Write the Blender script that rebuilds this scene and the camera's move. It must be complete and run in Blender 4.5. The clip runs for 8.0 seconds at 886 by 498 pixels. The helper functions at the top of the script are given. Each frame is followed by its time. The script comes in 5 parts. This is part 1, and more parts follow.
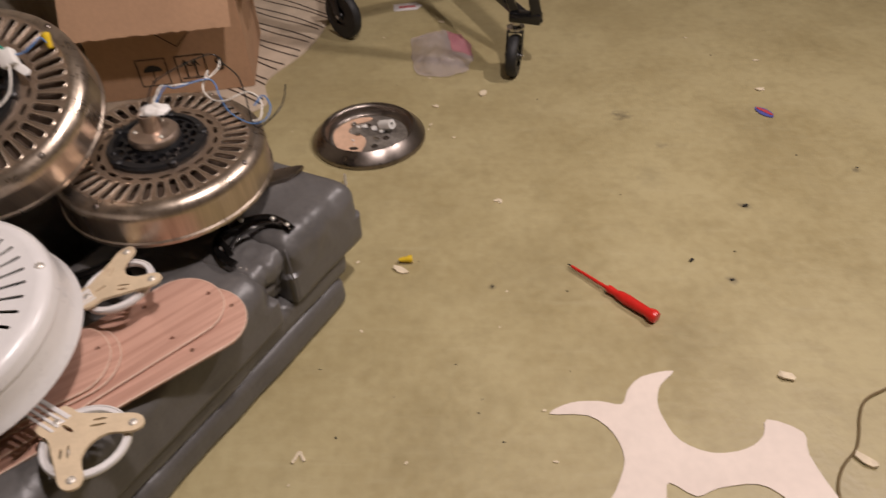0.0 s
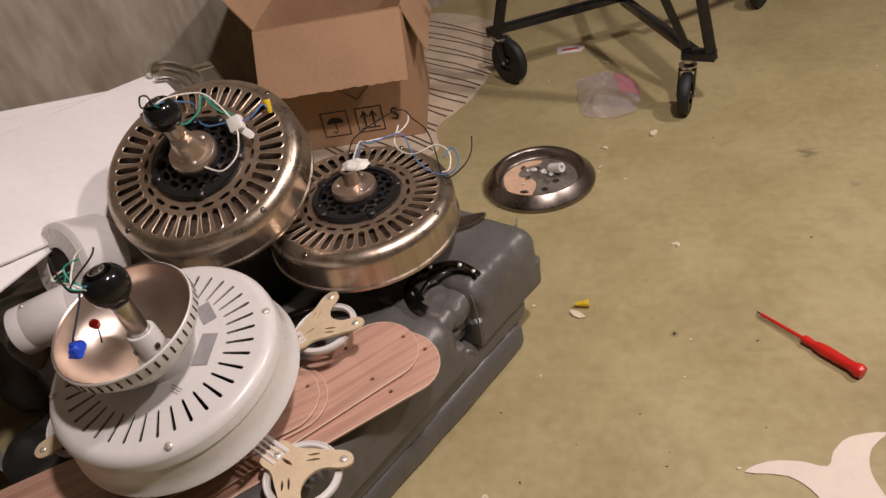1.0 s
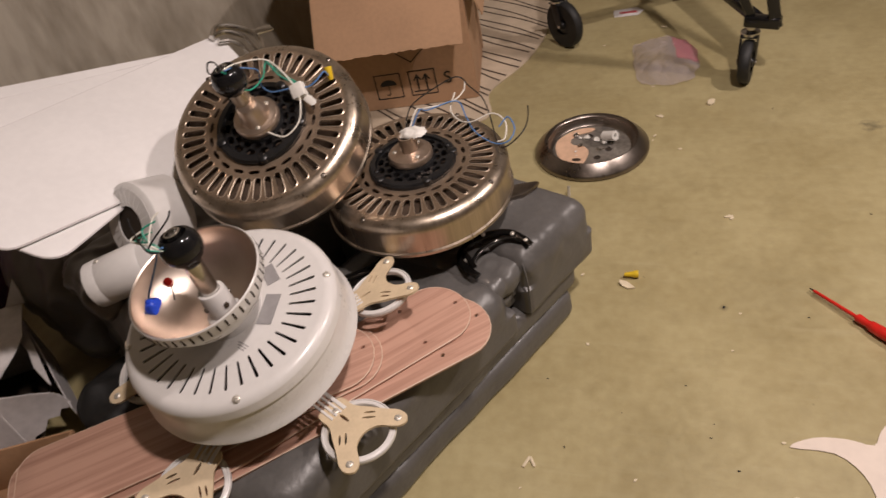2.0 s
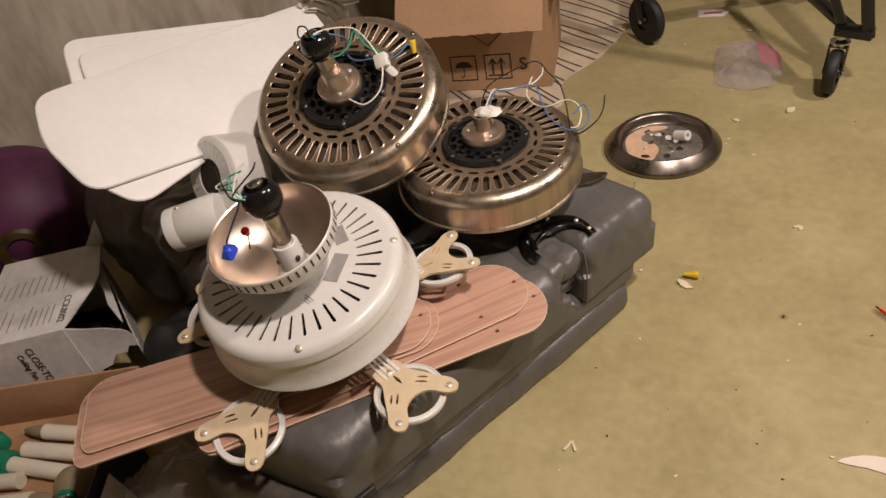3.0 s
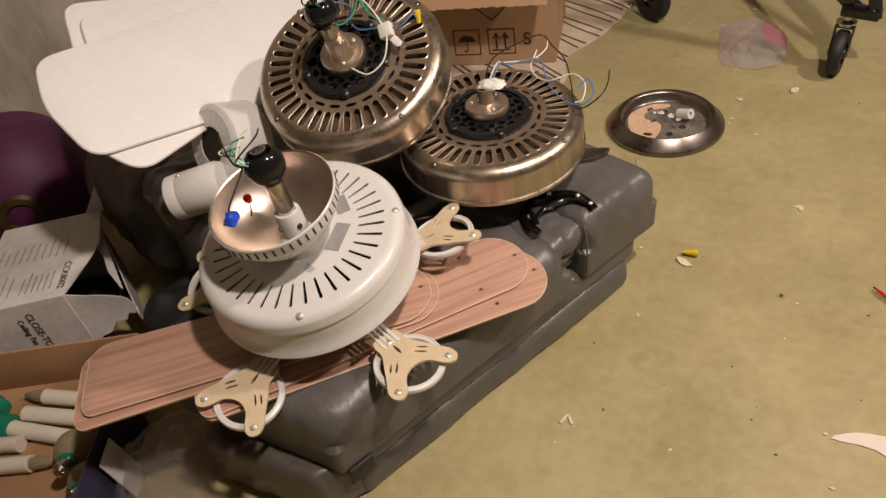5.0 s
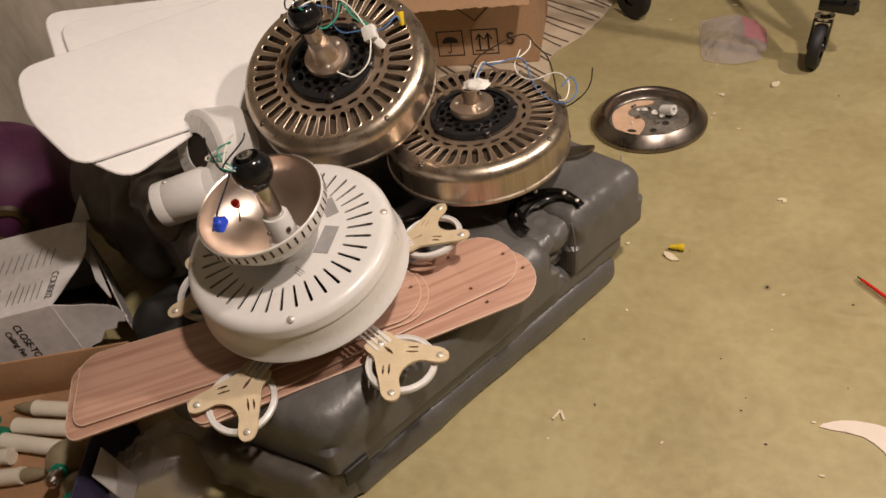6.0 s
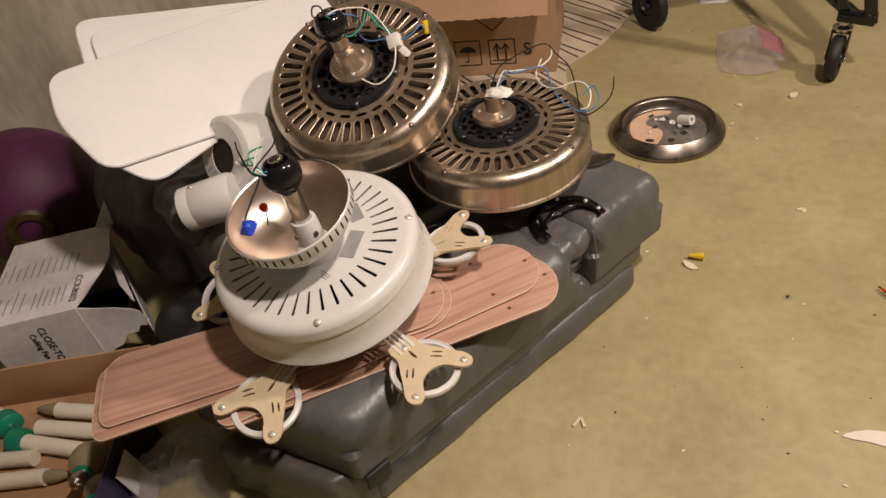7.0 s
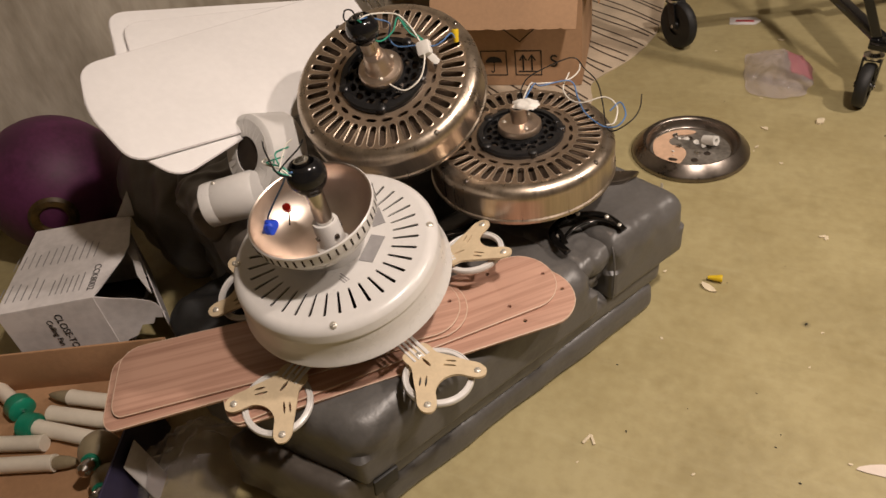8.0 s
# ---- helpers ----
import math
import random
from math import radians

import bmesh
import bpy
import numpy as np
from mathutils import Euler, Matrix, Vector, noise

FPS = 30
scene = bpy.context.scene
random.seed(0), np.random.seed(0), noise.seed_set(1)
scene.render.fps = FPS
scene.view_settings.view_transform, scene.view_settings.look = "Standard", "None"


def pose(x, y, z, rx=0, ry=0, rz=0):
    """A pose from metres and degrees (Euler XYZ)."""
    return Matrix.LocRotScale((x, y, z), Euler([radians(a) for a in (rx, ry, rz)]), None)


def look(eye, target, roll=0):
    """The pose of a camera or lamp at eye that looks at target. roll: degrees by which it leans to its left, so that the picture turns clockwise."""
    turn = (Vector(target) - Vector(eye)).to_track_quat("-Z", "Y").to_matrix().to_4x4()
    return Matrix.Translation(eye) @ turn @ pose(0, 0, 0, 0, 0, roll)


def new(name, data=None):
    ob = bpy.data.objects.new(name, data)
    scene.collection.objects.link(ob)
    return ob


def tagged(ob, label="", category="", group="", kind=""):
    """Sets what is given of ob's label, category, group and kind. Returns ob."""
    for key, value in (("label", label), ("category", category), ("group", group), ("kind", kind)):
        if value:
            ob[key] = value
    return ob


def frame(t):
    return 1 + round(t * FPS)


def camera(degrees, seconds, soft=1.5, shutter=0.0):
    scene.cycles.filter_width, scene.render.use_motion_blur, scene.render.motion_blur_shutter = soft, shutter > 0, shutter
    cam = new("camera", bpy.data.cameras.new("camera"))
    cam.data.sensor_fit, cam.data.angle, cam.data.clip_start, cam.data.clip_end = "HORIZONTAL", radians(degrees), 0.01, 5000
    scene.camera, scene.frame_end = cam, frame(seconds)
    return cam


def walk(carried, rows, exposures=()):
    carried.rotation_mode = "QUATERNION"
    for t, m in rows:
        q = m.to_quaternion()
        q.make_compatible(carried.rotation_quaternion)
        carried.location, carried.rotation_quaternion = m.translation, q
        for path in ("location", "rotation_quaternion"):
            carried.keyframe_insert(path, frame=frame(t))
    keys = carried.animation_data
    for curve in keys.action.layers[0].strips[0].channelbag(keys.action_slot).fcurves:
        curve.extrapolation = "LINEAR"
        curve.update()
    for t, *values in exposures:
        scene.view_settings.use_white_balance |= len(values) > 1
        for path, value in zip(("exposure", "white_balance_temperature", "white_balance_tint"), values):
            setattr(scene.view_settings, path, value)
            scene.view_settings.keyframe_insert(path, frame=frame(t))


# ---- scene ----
cam = camera(64.1, 8.0, shutter=0.4)
PATH = [
    (0, (0.042, 0.135, 1.0), (-0.091, 1.629, -0.323), -3.6),
    (0.3, (0.015, 0.105, 1.023), (-0.28, 1.626, -0.242), -6.7),
    (0.5, (-0.017, 0.097, 1.032), (-0.478, 1.613, -0.189), -9.0),
    (1, (-0.023, 0.125, 1.038), (-0.552, 1.63, -0.169), -12.4),
    (1.5, (-0.021, 0.116, 1.049), (-0.575, 1.553, -0.226), -14.6),
    (2, (-0.034, 0.112, 1.067), (-0.676, 1.515, -0.206), -14.0),
    (2.2, (-0.035, 0.104, 1.066), (-0.717, 1.489, -0.205), -13.5),
    (3.3, (-0.044, 0.072, 1.07), (-0.831, 1.4, -0.201), -11.4),
    (3.5, (-0.042, 0.073, 1.069), (-0.834, 1.399, -0.202), -11.2),
    (4, (-0.038, 0.071, 1.067), (-0.822, 1.393, -0.213), -10.8),
    (4.5, (-0.043, 0.07, 1.063), (-0.815, 1.382, -0.235), -10.9),
    (5.8, (-0.046, 0.058, 1.063), (-0.787, 1.351, -0.271), -11.1),
    (6, (-0.044, 0.06, 1.065), (-0.773, 1.374, -0.254), -11.5),
    (6.5, (-0.049, 0.055, 1.067), (-0.792, 1.389, -0.225), -12.2),
    (7, (-0.061, 0.041, 1.068), (-0.817, 1.366, -0.225), -11.5),
    (7.5, (-0.066, 0.041, 1.071), (-0.833, 1.364, -0.217), -10.8),
    (8, (-0.072, 0.04, 1.071), (-0.863, 1.363, -0.204), -9.2),
]
walk(cam, [(t, look(eye, target, roll)) for t, eye, target, roll in PATH], exposures=((0, -0.14, 5900, 15), (1.5, -0.14, 6050, 15), (2.2, -0.12, 6150, 14), (3.4, 0.0, 6450, 10), (8, 0.0, 6450, 10)))

# ---- light ----
world = bpy.data.worlds.new("room_air")
scene.world = world
world.use_nodes = True
world.node_tree.nodes["Background"].inputs[0].default_value = (1.0, 0.86, 0.68, 1)
world.node_tree.nodes["Background"].inputs[1].default_value = 0.013


def lamp(name, loc, target, watts, size, colour):
    data = bpy.data.lights.new(name, "AREA")
    data.shape, data.size, data.energy, data.color = "DISK", size, watts, colour
    ob = new(name, data)
    ob.matrix_world = look(loc, target)
    return ob


lamp("ceiling_lamp_light", (0.45, 0.55, 2.34), (-0.1, 1.15, 0), 45, 0.14, (1.0, 0.84, 0.725))
lamp("ceiling_lamp_light", (1.50, 1.60, 2.34), (0.0, 1.4, 0), 40, 0.16, (1.0, 0.84, 0.725))


# ---- materials ----
def mat(name, colour, rough=0.5, metal=0.0, var=0.12, scale=6.0, fine=80.0, bump=0.0, bump_scale=60.0, ridged=0.0, coat=0.0, spec=0.5, second=None, ramp=(0.4, 0.6), stretch=None, rvar=0.0):
    """A principled surface whose colour wanders at two scales, with fine relief."""
    m = bpy.data.materials.new(name)
    m.use_nodes = True
    t = m.node_tree
    b = t.nodes["Principled BSDF"]
    b.inputs["Roughness"].default_value, b.inputs["Metallic"].default_value = rough, metal
    b.inputs["Coat Weight"].default_value = coat
    b.inputs["Specular IOR Level"].default_value = spec
    co = t.nodes.new("ShaderNodeTexCoord")
    src = co.outputs["Object"]
    if stretch:
        mp = t.nodes.new("ShaderNodeMapping")
        mp.inputs["Scale"].default_value = stretch
        t.links.new(src, mp.inputs["Vector"])
        src = mp.outputs["Vector"]
    def noise_node(s, detail):
        n = t.nodes.new("ShaderNodeTexNoise")
        n.inputs["Scale"].default_value, n.inputs["Detail"].default_value = s, detail
        t.links.new(src, n.inputs["Vector"])
        return n.outputs["Fac"]
    big, small = noise_node(scale, 4), noise_node(fine, 3)
    mix = t.nodes.new("ShaderNodeMath")
    mix.operation = "MULTIPLY_ADD"
    mix.inputs[1].default_value = 0.35
    t.links.new(small, mix.inputs[0])
    half = t.nodes.new("ShaderNodeMath")
    half.operation = "MULTIPLY"
    half.inputs[1].default_value = 0.65
    t.links.new(big, half.inputs[0])
    t.links.new(half.outputs[0], mix.inputs[2])
    r = t.nodes.new("ShaderNodeValToRGB")
    c2 = second or tuple(c * (1 - 2 * var) for c in colour)
    r.color_ramp.elements[0].position, r.color_ramp.elements[1].position = ramp
    r.color_ramp.elements[0].color, r.color_ramp.elements[1].color = (*c2, 1), (*colour, 1)
    t.links.new(mix.outputs[0], r.inputs[0])
    t.links.new(r.outputs[0], b.inputs["Base Color"])
    if rvar:
        mr = t.nodes.new("ShaderNodeMapRange")
        mr.inputs["From Min"].default_value, mr.inputs["From Max"].default_value = 0.3, 0.7
        mr.inputs["To Min"].default_value, mr.inputs["To Max"].default_value = max(0.02, rough - rvar), rough + rvar
        t.links.new(mix.outputs[0], mr.inputs["Value"])
        t.links.new(mr.outputs[0], b.inputs["Roughness"])
    if bump:
        bp = t.nodes.new("ShaderNodeBump")
        bp.inputs["Strength"].default_value, bp.inputs["Distance"].default_value = 1.0, bump
        height = noise_node(bump_scale, 4)
        if ridged:
            rd = t.nodes.new("ShaderNodeTexNoise")
            rd.noise_type, rd.normalize = "RIDGED_MULTIFRACTAL", True
            rd.inputs["Scale"].default_value, rd.inputs["Detail"].default_value, rd.inputs["Distortion"].default_value = ridged, 3, 0.8
            t.links.new(src, rd.inputs["Vector"])
            sm = t.nodes.new("ShaderNodeMath")
            sm.operation = "MULTIPLY_ADD"
            sm.inputs[1].default_value = 2.2
            t.links.new(rd.outputs["Fac"], sm.inputs[0])
            t.links.new(height, sm.inputs[2])
            height = sm.outputs[0]
        t.links.new(height, bp.inputs["Height"])
        t.links.new(bp.outputs[0], b.inputs["Normal"])
    return m


def wood_mat(name, light, dark):
    """Pink-brown printed wood grain that runs along the local x axis."""
    m = mat(name, light, 0.42, second=dark, scale=1.6, fine=5.0, ramp=(0.33, 0.56), stretch=(1.4, 46.0, 20.0))
    return m


M = {}
M["concrete"] = mat("painted_concrete", (0.400, 0.342, 0.178), 0.48, second=(0.316, 0.260, 0.126), scale=3.2, fine=42, ramp=(0.35, 0.6), bump=0.0006, bump_scale=90, rvar=0.12)
def worn(m):
    """Fine dark mottling and faint pale drag marks over a floor paint."""
    t = m.node_tree
    b = t.nodes["Principled BSDF"]
    col = b.inputs["Base Color"].links[0].from_socket
    co = t.nodes.new("ShaderNodeTexCoord")
    for scale, turn, stretch, lo, hi, most, tint in ((15, 0, (1, 1, 1), 0.50, 0.74, 0.34, (0.215, 0.175, 0.082)), (7, 35, (0.7, 5.5, 1), 0.56, 0.78, 0.26, (0.47, 0.42, 0.26)), (9, -28, (0.6, 6.0, 1), 0.58, 0.80, 0.22, (0.225, 0.182, 0.085)), (4.2, 0, (1, 1, 1), 0.52, 0.72, 0.24, (0.445, 0.39, 0.225)), (190, 0, (1, 1, 1), 0.66, 0.74, 0.35, (0.20, 0.165, 0.08))):
        mp = t.nodes.new("ShaderNodeMapping")
        mp.inputs["Rotation"].default_value = (0, 0, radians(turn))
        mp.inputs["Scale"].default_value = stretch
        t.links.new(co.outputs["Object"], mp.inputs["Vector"])
        n = t.nodes.new("ShaderNodeTexNoise")
        n.inputs["Scale"].default_value, n.inputs["Detail"].default_value, n.inputs["Roughness"].default_value = scale, 6, 0.62
        t.links.new(mp.outputs["Vector"], n.inputs["Vector"])
        mr = t.nodes.new("ShaderNodeMapRange")
        mr.inputs["From Min"].default_value, mr.inputs["From Max"].default_value = lo, hi
        mr.inputs["To Min"].default_value, mr.inputs["To Max"].default_value = 0, most
        t.links.new(n.outputs["Fac"], mr.inputs["Value"])
        mx = t.nodes.new("ShaderNodeMix")
        mx.data_type = "RGBA"
        t.links.new(mr.outputs[0], mx.inputs[0])
        t.links.new(col, mx.inputs[6])
        mx.inputs[7].default_value = (*tint, 1)
        col = mx.outputs[2]
    t.links.new(col, b.inputs["Base Color"])


worn(M["concrete"])
M["wall"] = mat("bare_concrete_wall", (0.40, 0.36, 0.295), 0.9, second=(0.22, 0.19, 0.145), scale=2.4, fine=20, ramp=(0.36, 0.6), bump=0.004, bump_scale=24, stretch=(1.6, 1.6, 0.5))
M["plaster"] = mat("ceiling_plaster", (0.42, 0.38, 0.32), 0.9, var=0.05, bump=0.001)
M["vinyl"] = mat("grey_vinyl", (0.104, 0.099, 0.094), 0.36, var=0.10, scale=9, fine=120, bump=0.0022, bump_scale=26, ridged=10.0, rvar=0.08)
M["vinyl_dark"] = mat("dark_grey_vinyl", (0.115, 0.100, 0.086), 0.42, var=0.12, scale=7, bump=0.0010, bump_scale=20, ridged=6.0, rvar=0.1)
M["black"] = mat("black_plastic", (0.012, 0.012, 0.013), 0.35, var=0.2, scale=20)
M["blackgloss"] = mat("black_gloss", (0.01, 0.01, 0.011), 0.14, var=0.1)
M["core"] = mat("bronze_core", (0.15, 0.108, 0.078), 0.5, 0.5, var=0.25, scale=30)
# near-black for slots, holes and housings; in the carton it stands for shade
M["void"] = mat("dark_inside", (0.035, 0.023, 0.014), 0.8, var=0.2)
M["nickel"] = mat("brushed_nickel", (0.58, 0.465, 0.375), 0.36, 0.93, var=0.05, scale=14, fine=160, rvar=0.05)
# vertical streaks in the colour imitate brushing and reflections on the motor sides
M["nickel_side"] = mat("streaked_brushed_nickel", (0.53, 0.445, 0.355), 0.31, 0.95, var=0.16, scale=34, fine=210, stretch=(1, 1, 0.06), ramp=(0.36, 0.62), rvar=0.08)
M["nickel_face"] = mat("satin_bronze_nickel", (0.45, 0.345, 0.255), 0.44, 0.9, var=0.08, scale=16, fine=120, rvar=0.06)
# lighter than the face, so highlights on the slot rims sit in the colour
M["nickel_rim"] = mat("rim_highlight_nickel", (0.66, 0.55, 0.43), 0.38, 0.9, var=0.1, scale=30)
M["nickel_dark"] = mat("dark_nickel", (0.28, 0.245, 0.215), 0.31, 1.0, var=0.1, scale=12, rvar=0.08)
M["inside_face"] = mat("satin_nickel_lining", (0.64, 0.55, 0.48), 0.36, 1.0, var=0.04, scale=10)
M["screwhead"] = mat("zinc_screw", (0.72, 0.68, 0.6), 0.42, 0.6, var=0.08, scale=60)
M["steel"] = mat("bright_steel", (0.62, 0.6, 0.57), 0.22, 1.0, var=0.06, scale=20)
M["white"] = mat("white_enamel", (0.66, 0.645, 0.625), 0.3, var=0.03, scale=9, coat=0.2, rvar=0.05)
M["whiteblade"] = mat("white_blade", (0.78, 0.765, 0.755), 0.45, var=0.03, scale=5, bump=0.0001)
M["beige"] = mat("beige_board", (0.62, 0.50, 0.33), 0.7, var=0.06, scale=30, fine=200)
M["wood"] = wood_mat("pink_wood_print", (0.52, 0.315, 0.235), (0.33, 0.175, 0.125))
M["edge"] = mat("blade_edge", (0.66, 0.50, 0.38), 0.5, var=0.08)
M["card"] = mat("cardboard", (0.44, 0.27, 0.155), 0.85, var=0.07, scale=5, fine=90, bump=0.0004, bump_scale=120)
M["card_in"] = mat("cardboard_inside", (0.40, 0.23, 0.12), 0.9, var=0.08, scale=5, fine=90, bump=0.0004, bump_scale=120)
M["carton"] = mat("white_carton", (0.70, 0.67, 0.665), 0.6, var=0.10, scale=9, fine=60, bump=0.0012, bump_scale=14)
M["ink"] = mat("black_ink", (0.02, 0.018, 0.016), 0.7, var=0.1)
M["greyink"] = mat("grey_ink", (0.3, 0.29, 0.29), 0.7, var=0.1)
M["red"] = mat("red_plastic", (0.62, 0.02, 0.012), 0.3, var=0.08, scale=40)
M["yellow"] = mat("yellow_plastic", (0.75, 0.52, 0.02), 0.4, var=0.05)
M["blue"] = mat("blue_wire", (0.09, 0.2, 0.42), 0.4, var=0.05)
M["bluenut"] = mat("blue_plastic", (0.035, 0.10, 0.80), 0.35, var=0.05)
M["green"] = mat("green_wire", (0.03, 0.3, 0.2), 0.4, var=0.05)
M["greenplug"] = mat("green_plastic", (0.01, 0.22, 0.13), 0.3, var=0.08)
M["whitewire"] = mat("white_wire", (0.75, 0.72, 0.64), 0.4, var=0.05)
M["paper"] = mat("white_paper", (0.74, 0.645, 0.56), 0.8, var=0.04, scale=8, fine=60)
M["tape"] = mat("crumpled_tape", (0.75, 0.73, 0.68), 0.5, var=0.05, bump=0.001, bump_scale=60)
M["candle"] = mat("ivory_plastic", (0.80, 0.74, 0.63), 0.4, var=0.04, scale=12)
M["purple"] = mat("purple_rubber", (0.105, 0.020, 0.075), 0.58, var=0.2, scale=8, rvar=0.05)
M["ochre"] = mat("ochre_rubber", (0.075, 0.042, 0.008), 0.5, var=0.3, scale=20)
M["rug"] = mat("cream_cotton", (0.56, 0.46, 0.34), 0.95, var=0.1, scale=12, fine=300, bump=0.0012, bump_scale=260)
M["rugline"] = mat("brown_stripe_cotton", (0.10, 0.07, 0.05), 0.95, var=0.2, scale=30, fine=300)
M["peach"] = mat("peach_foam", (0.68, 0.45, 0.30), 0.8, var=0.08, scale=30)
M["debris"] = mat("ivory_chip", (0.72, 0.62, 0.44), 0.7, var=0.08, scale=60)
M["dirt"] = mat("dark_dirt", (0.035, 0.03, 0.022), 0.9, var=0.3, scale=60)
M["rubber"] = mat("black_rubber", (0.014, 0.014, 0.014), 0.6, var=0.25, scale=30, bump=0.0004)
M["olive"] = mat("frosted_bulb", (0.30, 0.25, 0.16), 0.25, var=0.08)
M["blackchrome"] = mat("black_chrome", (0.045, 0.042, 0.04), 0.16, 0.9, var=0.1, scale=30)
M["brass"] = mat("aged_brass", (0.35, 0.27, 0.15), 0.4, 0.8, var=0.1)
M["wrapblue"] = mat("blue_foil", (0.09, 0.10, 0.35), 0.4, var=0.1)
M["wrapred"] = mat("red_print", (0.5, 0.06, 0.07), 0.5, var=0.1)
M["scuffed"] = mat("scuffed_steel", (0.72, 0.69, 0.65), 0.36, 0.9, second=(0.30, 0.28, 0.26), scale=14, fine=70, ramp=(0.38, 0.6), bump=0.0003, bump_scale=80)
M["navy"] = mat("navy_card", (0.03, 0.025, 0.06), 0.5, var=0.1)


def film_mat(name, tint, alpha, rough, gloss=0.16):
    m = bpy.data.materials.new(name)
    m.use_nodes = True
    t = m.node_tree
    b = t.nodes.new("ShaderNodeBsdfGlossy")
    b.inputs["Roughness"].default_value = rough
    df = t.nodes.new("ShaderNodeBsdfDiffuse")
    df.inputs["Color"].default_value = (*tint, 1)
    tr = t.nodes.new("ShaderNodeBsdfTransparent")
    tr.inputs["Color"].default_value = (0.95, 0.93, 0.94, 1)
    veil, mx = t.nodes.new("ShaderNodeMixShader"), t.nodes.new("ShaderNodeMixShader")
    veil.inputs[0].default_value, mx.inputs[0].default_value = alpha, gloss
    t.links.new(tr.outputs[0], veil.inputs[1])
    t.links.new(df.outputs[0], veil.inputs[2])
    t.links.new(veil.outputs[0], mx.inputs[1])
    t.links.new(b.outputs[0], mx.inputs[2])
    t.links.new(mx.outputs[0], t.nodes["Material Output"].inputs["Surface"])
    n = t.nodes.new("ShaderNodeTexNoise")
    n.inputs["Scale"].default_value = 70
    bp = t.nodes.new("ShaderNodeBump")
    bp.inputs["Distance"].default_value = 0.006
    t.links.new(n.outputs["Fac"], bp.inputs["Height"])
    t.links.new(bp.outputs[0], b.inputs["Normal"])
    return m


M["film"] = film_mat("clear_film", (0.88, 0.80, 0.86), 0.20, 0.08, 0.15)
M["wrap"] = film_mat("clear_wrap", (0.80, 0.76, 0.76), 0.08, 0.10, 0.26)
M["pinkfilm"] = film_mat("pink_film", (0.62, 0.20, 0.25), 0.45, 0.2)


# ---- mesh helpers ----
def finish(bm, name, material, smooth=40):
    bmesh.ops.recalc_face_normals(bm, faces=bm.faces[:])
    me = bpy.data.meshes.new(name)
    bm.to_mesh(me)
    bm.free()
    me.materials.append(material)
    if smooth:
        me.shade_smooth()
        me.set_sharp_from_angle(angle=radians(smooth))
    return me


def part(name, bm, material, parent, label="", smooth=40, at=None):
    ob = new(name, finish(bm, name, material, smooth))
    ob.parent = parent
    if at is not None:
        ob.matrix_basis = at
    if label:
        ob["label"] = label
    return ob


def thing(name, m, label, category, group="", kind=""):
    ob = new(name)
    ob.empty_display_size = 0.05
    ob.matrix_basis = m
    return tagged(ob, label, category, group, kind)


def solo(name, bm, material, m, label, category, group="", kind="", smooth=40):
    ob = new(name, finish(bm, name, material, smooth))
    ob.matrix_basis = m
    return tagged(ob, label, category, group, kind)


def frame_of(origin, normal, toward=(0, -1, 0)):
    """A pose whose z axis is normal and whose x axis points toward, as near as it can."""
    z = Vector(normal).normalized()
    x = Vector(toward)
    x = (x - z * x.dot(z)).normalized()
    y = z.cross(x)
    r = Matrix((x, y, z)).transposed().to_4x4()
    return Matrix.Translation(origin) @ r


def lathe(profile, seg=64, closed=False, bm=None, m=None):
    """Turns (r, z) pairs round the z axis."""
    bm = bm or bmesh.new()
    rings = []
    for r, z in profile:
        if r < 1e-6:
            v = bm.verts.new((0, 0, z))
            rings.append([v] * seg)
        else:
            rings.append([bm.verts.new((r * math.cos(2 * math.pi * k / seg), r * math.sin(2 * math.pi * k / seg), z)) for k in range(seg)])
    pairs = list(zip(rings, rings[1:])) + ([(rings[-1], rings[0])] if closed else [])
    for a, b in pairs:
        for k in range(seg):
            q = [a[k], a[(k + 1) % seg], b[(k + 1) % seg], b[k]]
            u = list(dict.fromkeys(q))
            if len(u) > 2:
                bm.faces.new(u)
    if m is not None:
        bmesh.ops.transform(bm, matrix=m, verts=[v for r in rings for v in dict.fromkeys(r)])
    return bm


def arc(cx, cz, r, a0, a1, n=6):
    return [(cx + r * math.cos(radians(a0 + (a1 - a0) * i / n)), cz + r * math.sin(radians(a0 + (a1 - a0) * i / n))) for i in range(n + 1)]


